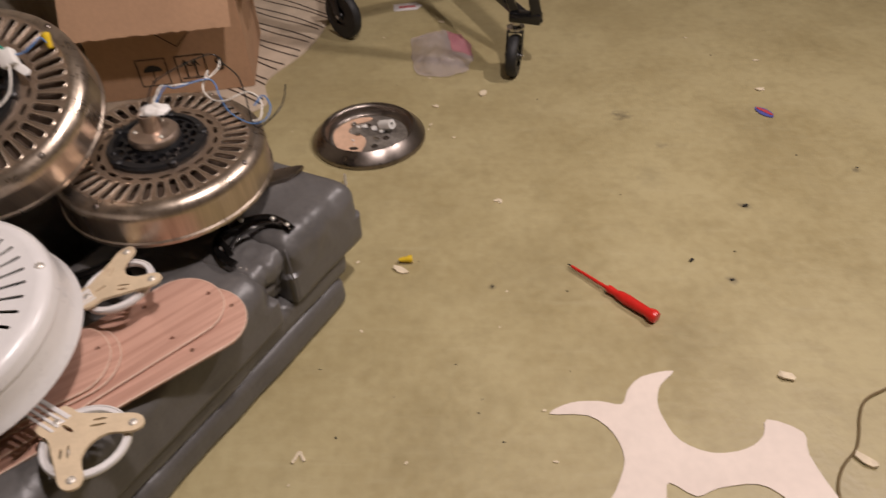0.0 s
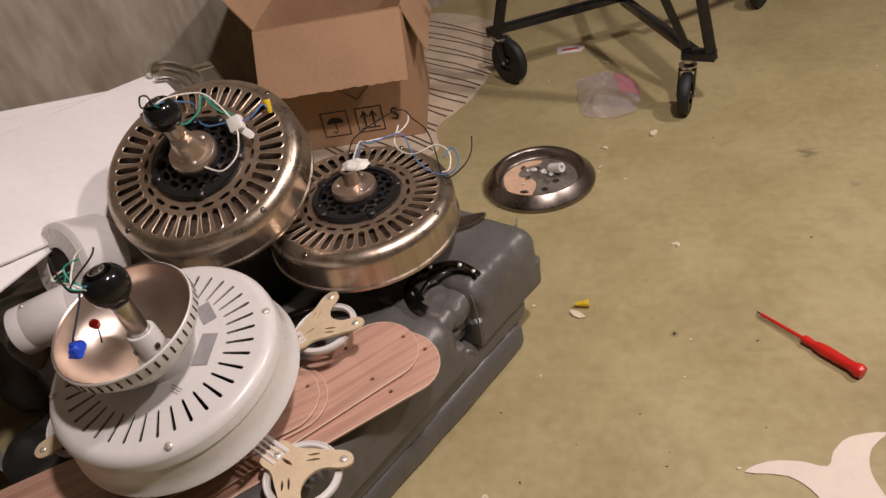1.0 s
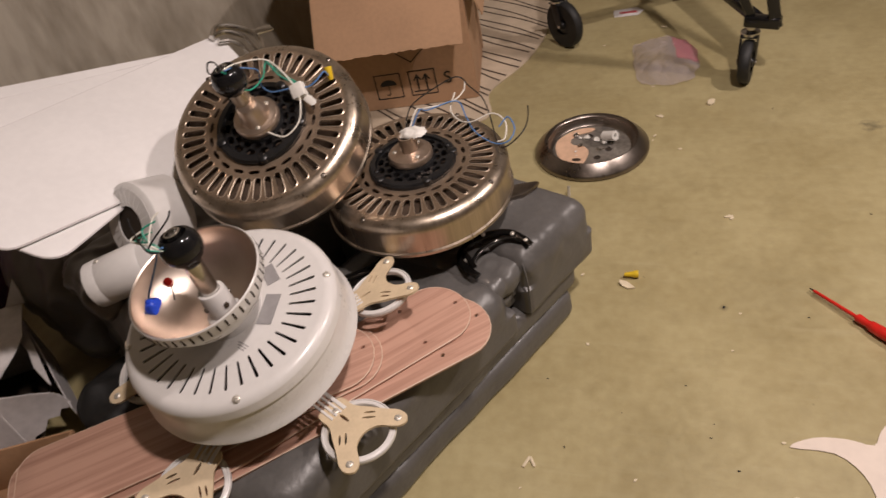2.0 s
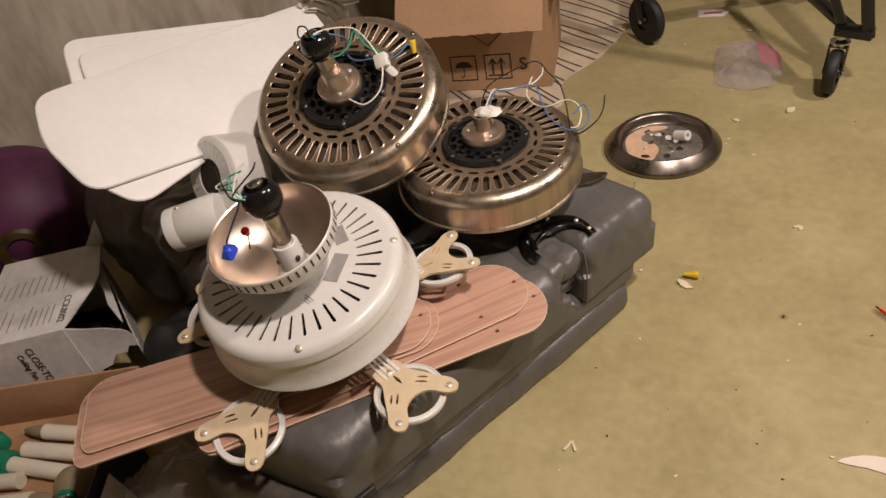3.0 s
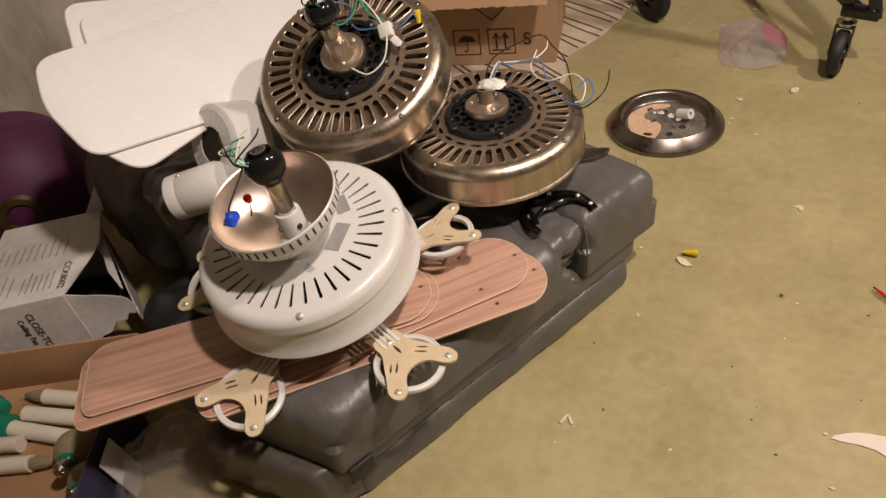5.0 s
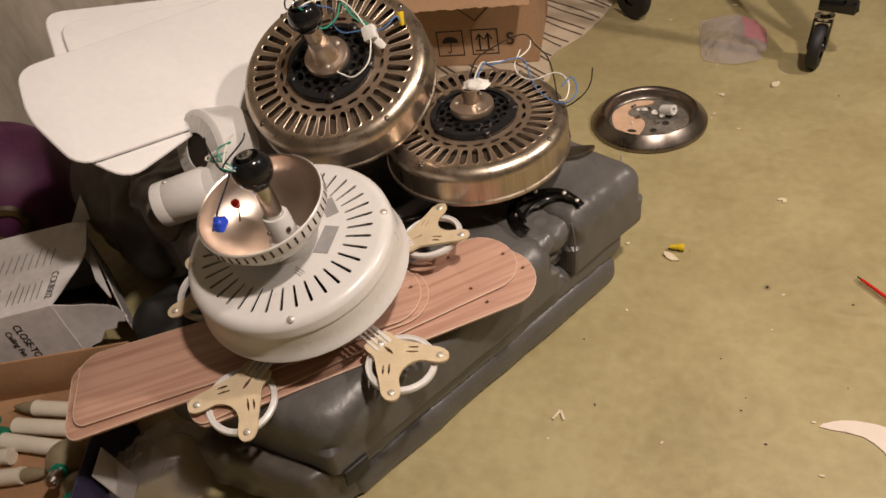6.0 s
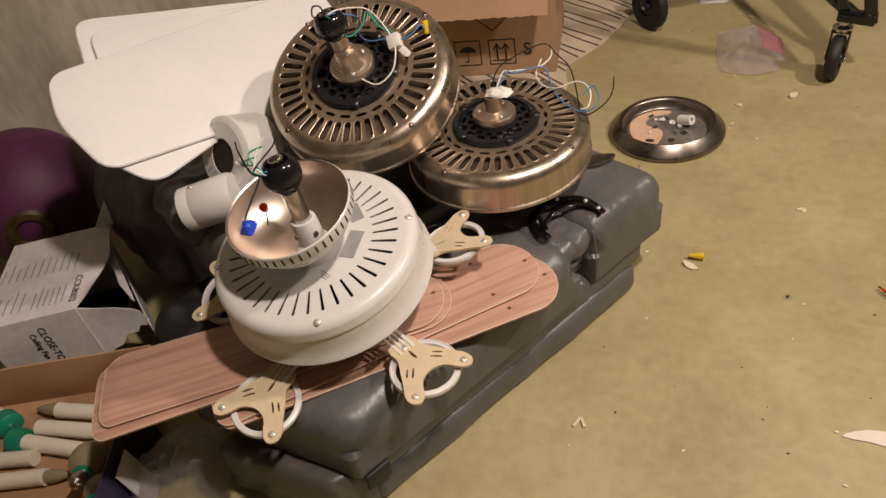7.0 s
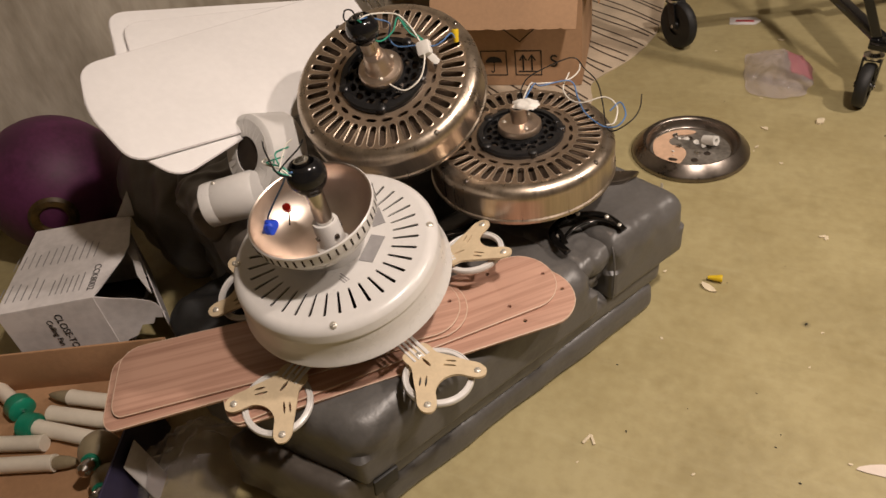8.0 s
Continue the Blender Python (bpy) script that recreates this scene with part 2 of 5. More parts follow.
def tube(points, r, seg=8, bm=None, smooth_steps=0):
    """A round tube along points; smooth_steps spline steps between them."""
    bm = bm or bmesh.new()
    p = [Vector(q) for q in points]
    if smooth_steps:
        ext = [2 * p[0] - p[1]] + p + [2 * p[-1] - p[-2]]
        out = []
        for i in range(1, len(ext) - 2):
            a, b, c, d = ext[i - 1:i + 3]
            for s in range(smooth_steps):
                t = s / smooth_steps
                out.append(0.5 * ((2 * b) + (c - a) * t + (2 * a - 5 * b + 4 * c - d) * t * t + (3 * b - a - 3 * c + d) * t ** 3))
        p = out + [p[-1]]
    side = None
    rings = []
    for i, q in enumerate(p):
        d = (p[min(i + 1, len(p) - 1)] - p[max(i - 1, 0)]).normalized()
        if side is None:
            side = d.orthogonal().normalized()
        side = (side - d * side.dot(d)).normalized()
        up = d.cross(side)
        rings.append([bm.verts.new(q + r * (side * math.cos(2 * math.pi * k / seg) + up * math.sin(2 * math.pi * k / seg))) for k in range(seg)])
    for a, b in zip(rings, rings[1:]):
        for k in range(seg):
            bm.faces.new((a[k], a[(k + 1) % seg], b[(k + 1) % seg], b[k]))
    bm.faces.new(rings[0][::-1])
    bm.faces.new(rings[-1])
    return bm


def box(size, centre=(0, 0, 0), bevel=0.0, bm=None, m=None):
    bm = bm or bmesh.new()
    g = bmesh.ops.create_cube(bm, size=1)
    bmesh.ops.scale(bm, vec=size, verts=g["verts"])
    if m is not None:
        bmesh.ops.transform(bm, matrix=m, verts=g["verts"])
    bmesh.ops.translate(bm, vec=centre, verts=g["verts"])
    if bevel:
        es = list({e for v in g["verts"] for e in v.link_edges})
        bmesh.ops.bevel(bm, geom=es, offset=bevel, segments=2, affect="EDGES", profile=0.5)
    return bm


def slab(outline, thick, holes=(), bevel=0.0, bm=None, z=0.0):
    """A flat plate with that outline (x, y pairs) and hole outlines, thick along z."""
    bm = bm or bmesh.new()
    edges, verts0 = [], []
    for loop in (outline, *holes):
        vs = [bm.verts.new((x, y, z)) for x, y in loop]
        verts0 += vs
        edges += [bm.edges.new((vs[i], vs[(i + 1) % len(vs)])) for i in range(len(vs))]
    g = bmesh.ops.triangle_fill(bm, use_beauty=True, use_dissolve=False, edges=edges)
    faces = [f for f in g["geom"] if isinstance(f, bmesh.types.BMFace)]
    e = bmesh.ops.extrude_face_region(bm, geom=faces)
    bmesh.ops.translate(bm, vec=(0, 0, thick), verts=[v for v in e["geom"] if isinstance(v, bmesh.types.BMVert)])
    if bevel:
        rim = [k for k in bm.edges if len(k.link_faces) == 2 and abs(k.calc_face_angle(0)) > 1.0 and abs(k.verts[0].co.z - k.verts[1].co.z) < 1e-6]
        bmesh.ops.bevel(bm, geom=rim, offset=bevel, segments=2, affect="EDGES", profile=0.5)
    return bm


def smooth_loop(pts, steps=4):
    p = [Vector((*q, 0)) for q in pts]
    n, out = len(p), []
    for i in range(n):
        a, b, c, d = p[i - 1], p[i], p[(i + 1) % n], p[(i + 2) % n]
        for s in range(steps):
            t = s / steps
            v = 0.5 * ((2 * b) + (c - a) * t + (2 * a - 5 * b + 4 * c - d) * t * t + (3 * b - a - 3 * c + d) * t ** 3)
            out.append((v.x, v.y))
    return out


def oval(cx, cy, rx, ry, n=12, turn=0.0):
    c, s = math.cos(turn), math.sin(turn)
    return [(cx + rx * math.cos(2 * math.pi * i / n) * c - ry * math.sin(2 * math.pi * i / n) * s, cy + rx * math.cos(2 * math.pi * i / n) * s + ry * math.sin(2 * math.pi * i / n) * c) for i in range(n)]


def cushion(size, r, n=(40, 30, 8), puff=0.0, wrinkle=0.006, freq=7.0, seed=0.0, bm=None, m=None, square=0.0):
    """A stuffed, wrinkled, soft-edged block, its base at z = 0, centred in x and y."""
    bm = bm or bmesh.new()
    sx, sy, sz = size
    verts = {}
    def put(i, j, k):
        key = (i, j, k)
        if key not in verts:
            p = Vector((sx * (i / n[0] - 0.5), sy * (j / n[1] - 0.5), sz * (k / n[2] - 0.5)))
            rr = min(r, sz / 2, sx / 2, sy / 2)
            if square and p.z < 0:
                rr = min(rr, square)
            q = Vector([max(-(s / 2 - rr), min(s / 2 - rr, c)) for c, s in zip(p, size)])
            d = p - q
            if d.length > 1e-6:
                p = q + d.normalized() * rr
            bulge = (1 - (2 * p.x / sx) ** 4) * (1 - (2 * p.y / sy) ** 4)
            p.z += puff * bulge * (1 if p.z > 0 else 0)
            o = Vector((seed, seed * 1.7, 0))
            w = noise.noise(p * freq + o) + 0.5 * noise.noise(p * freq * 2.7 + o)
            fade = 1.0 if not square else max(0.15, min(1.0, 0.5 + 2 * p.z / sz))
            ridge = 1 - abs(noise.noise(Vector((p.x * freq * 1.3, p.y * freq * 1.3, p.z * freq)) + o * 2)) * 2.2
            dirn = d.normalized() if d.length > 1e-6 else Vector((0, 0, 1 if p.z > 0 else -1))
            p += dirn * fade * (wrinkle * w + wrinkle * 0.6 * max(0, ridge))
            verts[key] = bm.verts.new(p + Vector((0, 0, sz / 2)))
        return verts[key]
    for a, b, c in ((0, 1, 2), (1, 2, 0), (0, 2, 1)):
        for side in (0, n[c]):
            for i in range(n[a]):
                for j in range(n[b]):
                    q = []
                    for u, v in ((i, j), (i + 1, j), (i + 1, j + 1), (i, j + 1)):
                        k = [0, 0, 0]
                        k[a], k[b], k[c] = u, v, side
                        q.append(put(*k))
                    bm.faces.new(q)
    if m is not None:
        bmesh.ops.transform(bm, matrix=m, verts=list(verts.values()))
    return bm


def lettering(name, words, size, m, parent, material, depth=0.0004):
    c = bpy.data.curves.new(name, "FONT")
    c.body, c.size, c.extrude, c.align_x, c.align_y = words, size, depth, "CENTER", "CENTER"
    c.materials.append(material)
    ob = new(name, c)
    ob.parent, ob.matrix_basis = parent, m
    return ob


# ---- the room ----
U, W = Vector((0.447, 0.894, 0)), Vector((-0.894, 0.447, 0))   # along and across the folded mat


def stained(m, spots):
    """Soft-edged dark smudges (x, y, radius, strength) in a floor paint."""
    t = m.node_tree
    b = t.nodes["Principled BSDF"]
    col = b.inputs["Base Color"].links[0].from_socket
    co = t.nodes.new("ShaderNodeTexCoord")
    wob = t.nodes.new("ShaderNodeTexNoise")
    wob.inputs["Scale"].default_value, wob.inputs["Detail"].default_value = 60, 4
    t.links.new(co.outputs["Object"], wob.inputs["Vector"])
    for x, y, r, k in spots:
        dist = t.nodes.new("ShaderNodeVectorMath")
        dist.operation = "DISTANCE"
        dist.inputs[1].default_value = (x, y, 0)
        t.links.new(co.outputs["Object"], dist.inputs[0])
        add = t.nodes.new("ShaderNodeMath")
        add.operation = "MULTIPLY_ADD"
        add.inputs[1].default_value = r * 2.2
        t.links.new(wob.outputs["Fac"], add.inputs[0])
        t.links.new(dist.outputs["Value"], add.inputs[2])
        mr = t.nodes.new("ShaderNodeMapRange")
        mr.inputs["From Min"].default_value, mr.inputs["From Max"].default_value = r * 2.1, r * 0.9
        mr.inputs["To Min"].default_value, mr.inputs["To Max"].default_value = 0, k
        t.links.new(add.outputs[0], mr.inputs["Value"])
        mx = t.nodes.new("ShaderNodeMix")
        mx.data_type = "RGBA"
        t.links.new(mr.outputs[0], mx.inputs[0])
        t.links.new(col, mx.inputs[6])
        mx.inputs[7].default_value = (0.07, 0.06, 0.04, 1)
        col = mx.outputs[2]
    t.links.new(col, b.inputs["Base Color"])


def room():
    bm = bmesh.new()
    bmesh.ops.create_grid(bm, x_segments=1, y_segments=1, size=6)
    stained(M["concrete"], [(0.389, 1.296, 0.030, 0.75), (0.47, 1.15, 0.018, 0.5), (0.42, 1.02, 0.05, 0.22), (0.607, 0.904, 0.016, 0.9), (0.52, 0.668, 0.014, 0.7), (0.896, 1.039, 0.014, 0.8), (0.046, 0.649, 0.010, 0.8), (0.15, 0.70, 0.16, 0.14), (0.40, 0.52, 0.10, 0.16), (-0.05, 0.30, 0.14, 0.14), (0.72, 1.25, 0.12, 0.14)])
    solo("floor", bm, M["concrete"], pose(0, 0.5, 0), "olive-green painted concrete basement floor, dusty and stained", "floor", kind="structure", smooth=0)
    base = Vector((-1.66, 1.505, 1.2))
    a = math.degrees(math.atan2(U.y, U.x))
    solo("wall_west", box((9, 0.2, 2.44), (0, 0.1, 0)), M["wall"], Matrix.Translation(base) @ pose(0, 0, 0, 0, 0, a), "bare grey concrete basement wall with rough streaks", "wall", kind="structure", smooth=0)
    # these three walls and the ceiling are unseen, added to enclose and bounce light
    solo("wall_north", box((9, 0.2, 2.44)), M["plaster"], pose(2, 4.6, 1.22), "plain pale wall, unseen, added to close the room", "wall", kind="structure", smooth=0)
    solo("wall_east", box((0.2, 8, 2.44)), M["plaster"], pose(3.6, 1, 1.22), "plain pale wall, unseen, added to close the room", "wall", kind="structure", smooth=0)
    solo("wall_south", box((9, 0.2, 2.44)), M["plaster"], pose(0, -2.6, 1.22), "plain pale wall, unseen, added to close the room", "wall", kind="structure", smooth=0)
    solo("ceiling", box((12, 12, 0.1)), M["plaster"], pose(0, 0.5, 2.49), "plain pale ceiling, unseen, added to bounce light", "ceiling", kind="structure", smooth=0)


room()


# ---- the folded grey mat ----
def folded_mat():
    o = Vector((-0.545, 0.46, 0))
    a = math.degrees(math.atan2(U.y, U.x))
    t = thing("folded_mat", Matrix.Translation(o) @ pose(0, 0, 0, 0, 0, a), "folded grey vinyl mat, creased and shiny, lying on the floor", "mat")
    # local x runs along the mat, y across it to the wall
    def skewed(size, r, n, cx, cy, *rest, square=0.0):
        """A layer whose near end runs obliquely."""
        bm = cushion(size, r, n, *rest, square=square)
        for v in bm.verts:
            f = max(0.0, min(1.0, (0.26 - (v.co.x + cx)) / 0.22))
            v.co.x -= f * 0.42 * max(0.0, min(0.3, v.co.y + cy))
        return bm
    part("bottom_layer", cushion((0.680, 0.34, 0.068), 0.020, (90, 40, 10), 0.0, 0.004, 5, 3), M["vinyl"], t, at=pose(0.382, 0.186, 0))
    part("middle_layer", cushion((0.700, 0.34, 0.060), 0.020, (90, 40, 10), 0.0, 0.004, 5, 13), M["vinyl"], t, at=pose(0.390, 0.188, 0.065))
    part("upper_layer", skewed((0.515, 0.33, 0.122), 0.042, (120, 70, 20), 0.2805, 0.166, 0.004, 0.0040, 9, 9, square=0.008), M["vinyl"], t, at=pose(0.2805, 0.166, 0.118))
    part("upper_corner", cushion((0.212, 0.62, 0.136), 0.036, (90, 110, 30), 0.005, 0.0045, 12, 5, square=0.016), M["vinyl"], t, "puffy creased corner fold", at=pose(0.683, 0.316, 0.116))
    part("upper_back", cushion((0.26, 0.50, 0.132), 0.040, (70, 90, 20), 0.0, 0.0045, 10, 15, square=0.016), M["vinyl"], t, at=pose(0.600, 0.372, 0.116))
    # pleats tucked in where the corner was folded round
    part("pleat", cushion((0.105, 0.16, 0.050), 0.020, (40, 50, 16), 0.0, 0.004, 20, 8), M["vinyl"], t, "tucked pleat", at=pose(0.549, 0.100, 0.196, 6, 4, 5))
    part("pleat", cushion((0.100, 0.15, 0.030), 0.013, (40, 50, 12), 0.0, 0.003, 22, 18), M["vinyl"], t, "tucked pleat", at=pose(0.547, 0.104, 0.168, 4, 2, 9))
    part("pleat", cushion((0.095, 0.14, 0.026), 0.011, (40, 50, 12), 0.0, 0.003, 22, 28), M["vinyl"], t, "tucked pleat", at=pose(0.548, 0.108, 0.143, 2, 0, 5))
    # raised welt down the sharp edge of the corner fold
    part("welt", tube([(0.580, 0.006, 0.126), (0.579, 0.003, 0.160), (0.580, 0.004, 0.200), (0.586, 0.012, 0.226), (0.594, 0.026, 0.242)], 0.0017, 8, smooth_steps=6), M["vinyl"], t, "raised vinyl welt")
    # added block that stands for the mat's near end face
    part("end_panel", skewed((0.10, 0.22, 0.125), 0.02, (20, 30, 12), 0.02, 0.13, 0.0, 0.006, 12, 31), M["vinyl_dark"], t, "vinyl end panel at the near end of the mat", at=pose(0.035, 0.13, 0))
    part("strap", box((0.045, 0.006, 0.05), (0, 0, 0), 0.002), M["rubber"], t, "black webbing strap", at=pose(0.055, 0.004, 0.098, 12, 0, 0))
    return t


folded_mat()


def grey_bundle():
    m = Matrix.Translation((-0.935, 1.045, 0)) @ pose(0, 0, 0, 0, 0, math.degrees(math.atan2(U.y, U.x)))
    t = thing("vinyl_bundle", m, "dark grey vinyl bundle slumped between the mat and the wall", "bag")
    part("cover", cushion((0.54, 0.44, 0.318), 0.07, (70, 60, 40), 0.0, 0.016, 9, 21), M["vinyl_dark"], t)
    part("fold", cushion((0.40, 0.34, 0.31), 0.09, (40, 36, 24), 0.0, 0.018, 8, 61), M["vinyl_dark"], t, "slumped end of the bundle", at=pose(-0.13, 0.30, 0, 0, 0, 8))
    # this fold is blackened to stand in for the shadow beside the mat
    part("fold", cushion((0.24, 0.18, 0.13), 0.05, (40, 30, 16), 0.0, 0.014, 10, 71), M["rubber"], t, "low slumped fold, black in place of shadow", at=pose(-0.29, -0.045, 0))
    part("fold", cushion((0.30, 0.20, 0.10), 0.045, (50, 36, 16), 0.0, 0.012, 13, 41), M["vinyl_dark"], t, "rolled fold of vinyl", at=pose(-0.15, 0.02, 0.225, 0, 8, 0))


grey_bundle()


# ---- fan motors ----
def slotted_ring(r0, r1, r2, r3, count, slot, thick, z=0.0, round_end=0.25, inner=None):
    """A flat ring from r0 to r3 with radial slots cut from r1 to r2; slot is the open share of each step."""
    bm = bmesh.new()
    step = 2 * math.pi / count
    fr = [0, 0.5 - slot / 2, 0.5 - slot / 2 + slot * 0.2, 0.5 + slot / 2 - slot * 0.2, 0.5 + slot / 2]
    half = min(slot * step * (r1 + r2) / 4, 0.4 * (r2 - r1))
    cols = []
    for i in range(count):
        for k, fx in enumerate(fr):
            a = (i + fx) * step
            e = half * 1.0 if k in (1, 4) else 0.0
            ring = [bm.verts.new((r * math.cos(a), r * math.sin(a), z)) for r in (r0, r1 + e, r2 - e, r3)]
            cols.append((k, ring))
    n = len(cols)
    for i in range(n):
        k, a = cols[i]
        b = cols[(i + 1) % n][1]
        for j in range(3):
            if j == 1 and k in (1, 2, 3):
                continue
            bm.faces.new((a[j], a[j + 1], b[j + 1], b[j]))
    ex = bmesh.ops.extrude_face_region(bm, geom=bm.faces[:])
    bmesh.ops.translate(bm, vec=(0, 0, -thick), verts=[v for v in ex["geom"] if isinstance(v, bmesh.types.BMVert)])
    return bm


def screw(parent, p, r=0.005, normal_m=None, material=None, name="screw"):
    bm = lathe([(0, 0.0022), (r * 0.35, 0.0021), (r * 0.8, 0.0012), (r, 0), (r, -0.003)], 14)
    box((r * 1.3, r * 0.22, 0.001), (0, 0, 0.0021), bm=bm)
    box((r * 0.22, r * 1.3, 0.001), (0, 0, 0.0021), bm=bm)
    return part(name, bm, material or M["screwhead"], parent, at=Matrix.Translation(p) @ (normal_m or Matrix()))


R_OUT, R_SLOT = 0.170, 0.1447


def nickel_motor(m, label, turn=0.0):
    t = thing("fan_motor", m @ pose(0, 0, 0, 0, 0, turn), label, "ceiling fan motor", "nickel fan motors")
    part("vent_ring", slotted_ring(0.0985, 0.1025, R_SLOT, 0.1475, 40, 0.66, 0.003), M["nickel_face"], t)
    rims = bmesh.new()
    for k in range(40):
        a = 2 * math.pi * (k + 0.5) / 40
        h = 0.66 * math.pi * 0.124 / 40
        loop = [(0.1025 + h - h * math.sin(b), -h * math.cos(b)) for b in [math.pi * i / 5 for i in range(6)]][::-1] + [(R_SLOT - h + h * math.sin(b), -h * math.cos(b)) for b in [math.pi * i / 5 for i in range(6)]]
        pts = [(x * math.cos(a) - y * math.sin(a), x * math.sin(a) + y * math.cos(a), 0.0003) for x, y in loop]
        tube(pts + [pts[0]], 0.0011, 4, bm=rims)
    part("slot_rim", rims, M["nickel_rim"], t, "pressed rims round the slots, coloured lighter as highlights")
    part("inner_vent_ring", slotted_ring(0.078, 0.0890, 0.0955, 0.0985, 20, 0.70, 0.003), M["nickel_face"], t)
    prof = [(0.1475, -0.003), (0.1475, 0.0)] + arc(0.1475, -0.0225, 0.0225, 90, 0, 10) + [(R_OUT, -0.060), (R_OUT + 0.0025, -0.0625), (R_OUT + 0.0025, -0.068), (R_OUT - 0.002, -0.070), (0.12, -0.070), (0.12, -0.066), (R_OUT - 0.004, -0.066), (R_OUT - 0.004, -0.03), (0.147, -0.006)]
    part("housing", lathe(prof, 96, closed=True), M["nickel_side"], t)
    part("winding_core", lathe([(0.0, -0.012), (0.146, -0.012), (0.155, -0.025), (0.155, -0.064), (0.0, -0.064)], 48), M["core"], t, "dark inside of the motor")
    part("rotor_plate", slotted_ring(0.040, 0.0415, 0.0505, 0.0515, 15, 0.74, 0.006, z=0.007), M["black"], t, "black vented rotor plate")
    outer = slotted_ring(0.0515, 0.0527, 0.0625, 0.079, 15, 0.74, 0.006, z=0.006)
    bmesh.ops.rotate(outer, cent=(0, 0, 0), matrix=Matrix.Rotation(math.pi / 15, 3, "Z"), verts=outer.verts[:])
    part("rotor_plate", outer, M["black"], t, "black vented rotor plate")
    for k in range(5):
        a = 2 * math.pi * (k + 0.3) / 5
        part("rotor_lug", lathe([(0, 0.013), (0.006, 0.013), (0.0085, 0.011), (0.009, 0.002), (0, 0.002)], 16), M["black"], t, at=pose(0.073 * math.cos(a), 0.073 * math.sin(a), 0))
    part("rotor_rim", lathe([(0.0645, 0.004), (0.0665, 0.011), (0.0755, 0.010), (0.079, 0.004), (0.079, -0.01), (0.0645, -0.01)], 48, closed=True), M["black"], t)
    part("rotor_core", lathe([(0.0, 0.015), (0.036, 0.015), (0.040, 0.010), (0.042, 0.004), (0.042, -0.012), (0, -0.012)], 40), M["black"], t)
    hub = part("hub", lathe([(0.0, 0.030), (0.017, 0.030), (0.019, 0.0285), (0.037, 0.026), (0.0395, 0.023), (0.0395, 0.0145), (0, 0.0145)], 48), M["nickel"], t)
    for k in range(3):
        a = radians(30 + 120 * k)
        screw(hub, (0.027 * math.cos(a), 0.027 * math.sin(a), 0.0275), 0.0042)
    for k in range(4):
        a = radians(20 + 90 * k)
        screw(t, (0.068 * math.cos(a), 0.068 * math.sin(a), 0.0105), 0.0048, material=M["black"])
    for k in range(4):
        a = radians(58 + 90 * k)
        screw(t, (0.159 * math.cos(a), 0.159 * math.sin(a), -0.003), 0.0048, pose(0, 0, 0, 0, 0, math.degrees(a)) @ pose(0, 0, 0, 0, 28, 0), material=M["nickel_dark"])
    part("flywheel", lathe([(0, -0.071), (0.10, -0.071), (0.105, -0.075), (0.105, -0.095), (0.06, -0.105), (0.055, -0.12), (0, -0.12)], 48), M["black"], t, "black flywheel and switch cup")
    return t


N1, N2, N3 = (0.094, -0.50, 1.0), (0.02, -0.05, 1.0), (0.0147, -0.1758, 1.0)
MOTOR_A = frame_of((-0.711, 1.0045, 0.525), N1)
MOTOR_B = frame_of((-0.495, 1.084, 0.390), N2)
FAN_W = frame_of((-0.640, 0.6753, 0.4226), N3)


def ball_and_rod(parent, m, base, ball, rod_r, ball_r, rod_mat):
    """A downrod from base to a black hanger ball, both in world metres."""
    inv = m.inverted()
    b0, b1 = inv @ Vector(base), inv @ Vector(ball)
    rod = part("downrod", tube([b0, b1], rod_r, 20), rod_mat, parent)
    d = (b1 - b0).normalized()
    q = frame_of(b1, d, (1, 0.3, 0))
    prof = [(0.0150, 0.006), (0.0165, 0.0205), (0.0185, 0.0225), (0.0222, 0.0202)] + [(ball_r * math.cos(radians(a)), ball_r * math.sin(radians(a))) for a in (35, 20, 5, -10, -25, -40, -55)] + [(0.013, -0.03), (0.010, 0.004)]
    s = ball_r / 0.03
    prof = [(r * (s if i < 4 else 1), z * (s if i < 4 or i > 10 else 1)) for i, (r, z) in enumerate(prof)]
    part("hanger_ball", lathe(prof, 36, closed=True), M["blackgloss"], parent, "glossy black hanger ball", at=q)
    part("rod_mouth", lathe([(0.0, 0.012 * s), (0.0105, 0.012 * s), (0.0105, 0.026 * s), (0.0085, 0.026 * s), (0.0085, 0.014 * s), (0, 0.014 * s)], 20), M["steel"], parent, at=q)
    return q


motor_a = nickel_motor(MOTOR_A, "brushed nickel fan motor with downrod, tilted against another motor")
motor_b = nickel_motor(MOTOR_B, "brushed nickel fan motor with taped shaft on the grey mat", 16)
ball_and_rod(motor_a, MOTOR_A, MOTOR_A @ Vector((0.002, -0.002, 0.01)), (-0.717, 0.977, 0.622), 0.0155, 0.0278, M["nickel_side"])
part("collar", lathe([(0.0135, 0.026), (0.027, 0.027), (0.0235, 0.036), (0.0190, 0.056), (0.0165, 0.059), (0.0, 0.059)], 32), M["nickel"], motor_a)
part("shaft", lathe([(0.0125, 0.028), (0.0155, 0.028), (0.0155, 0.058), (0.0125, 0.058)], 32, closed=True), M["nickel"], motor_b)


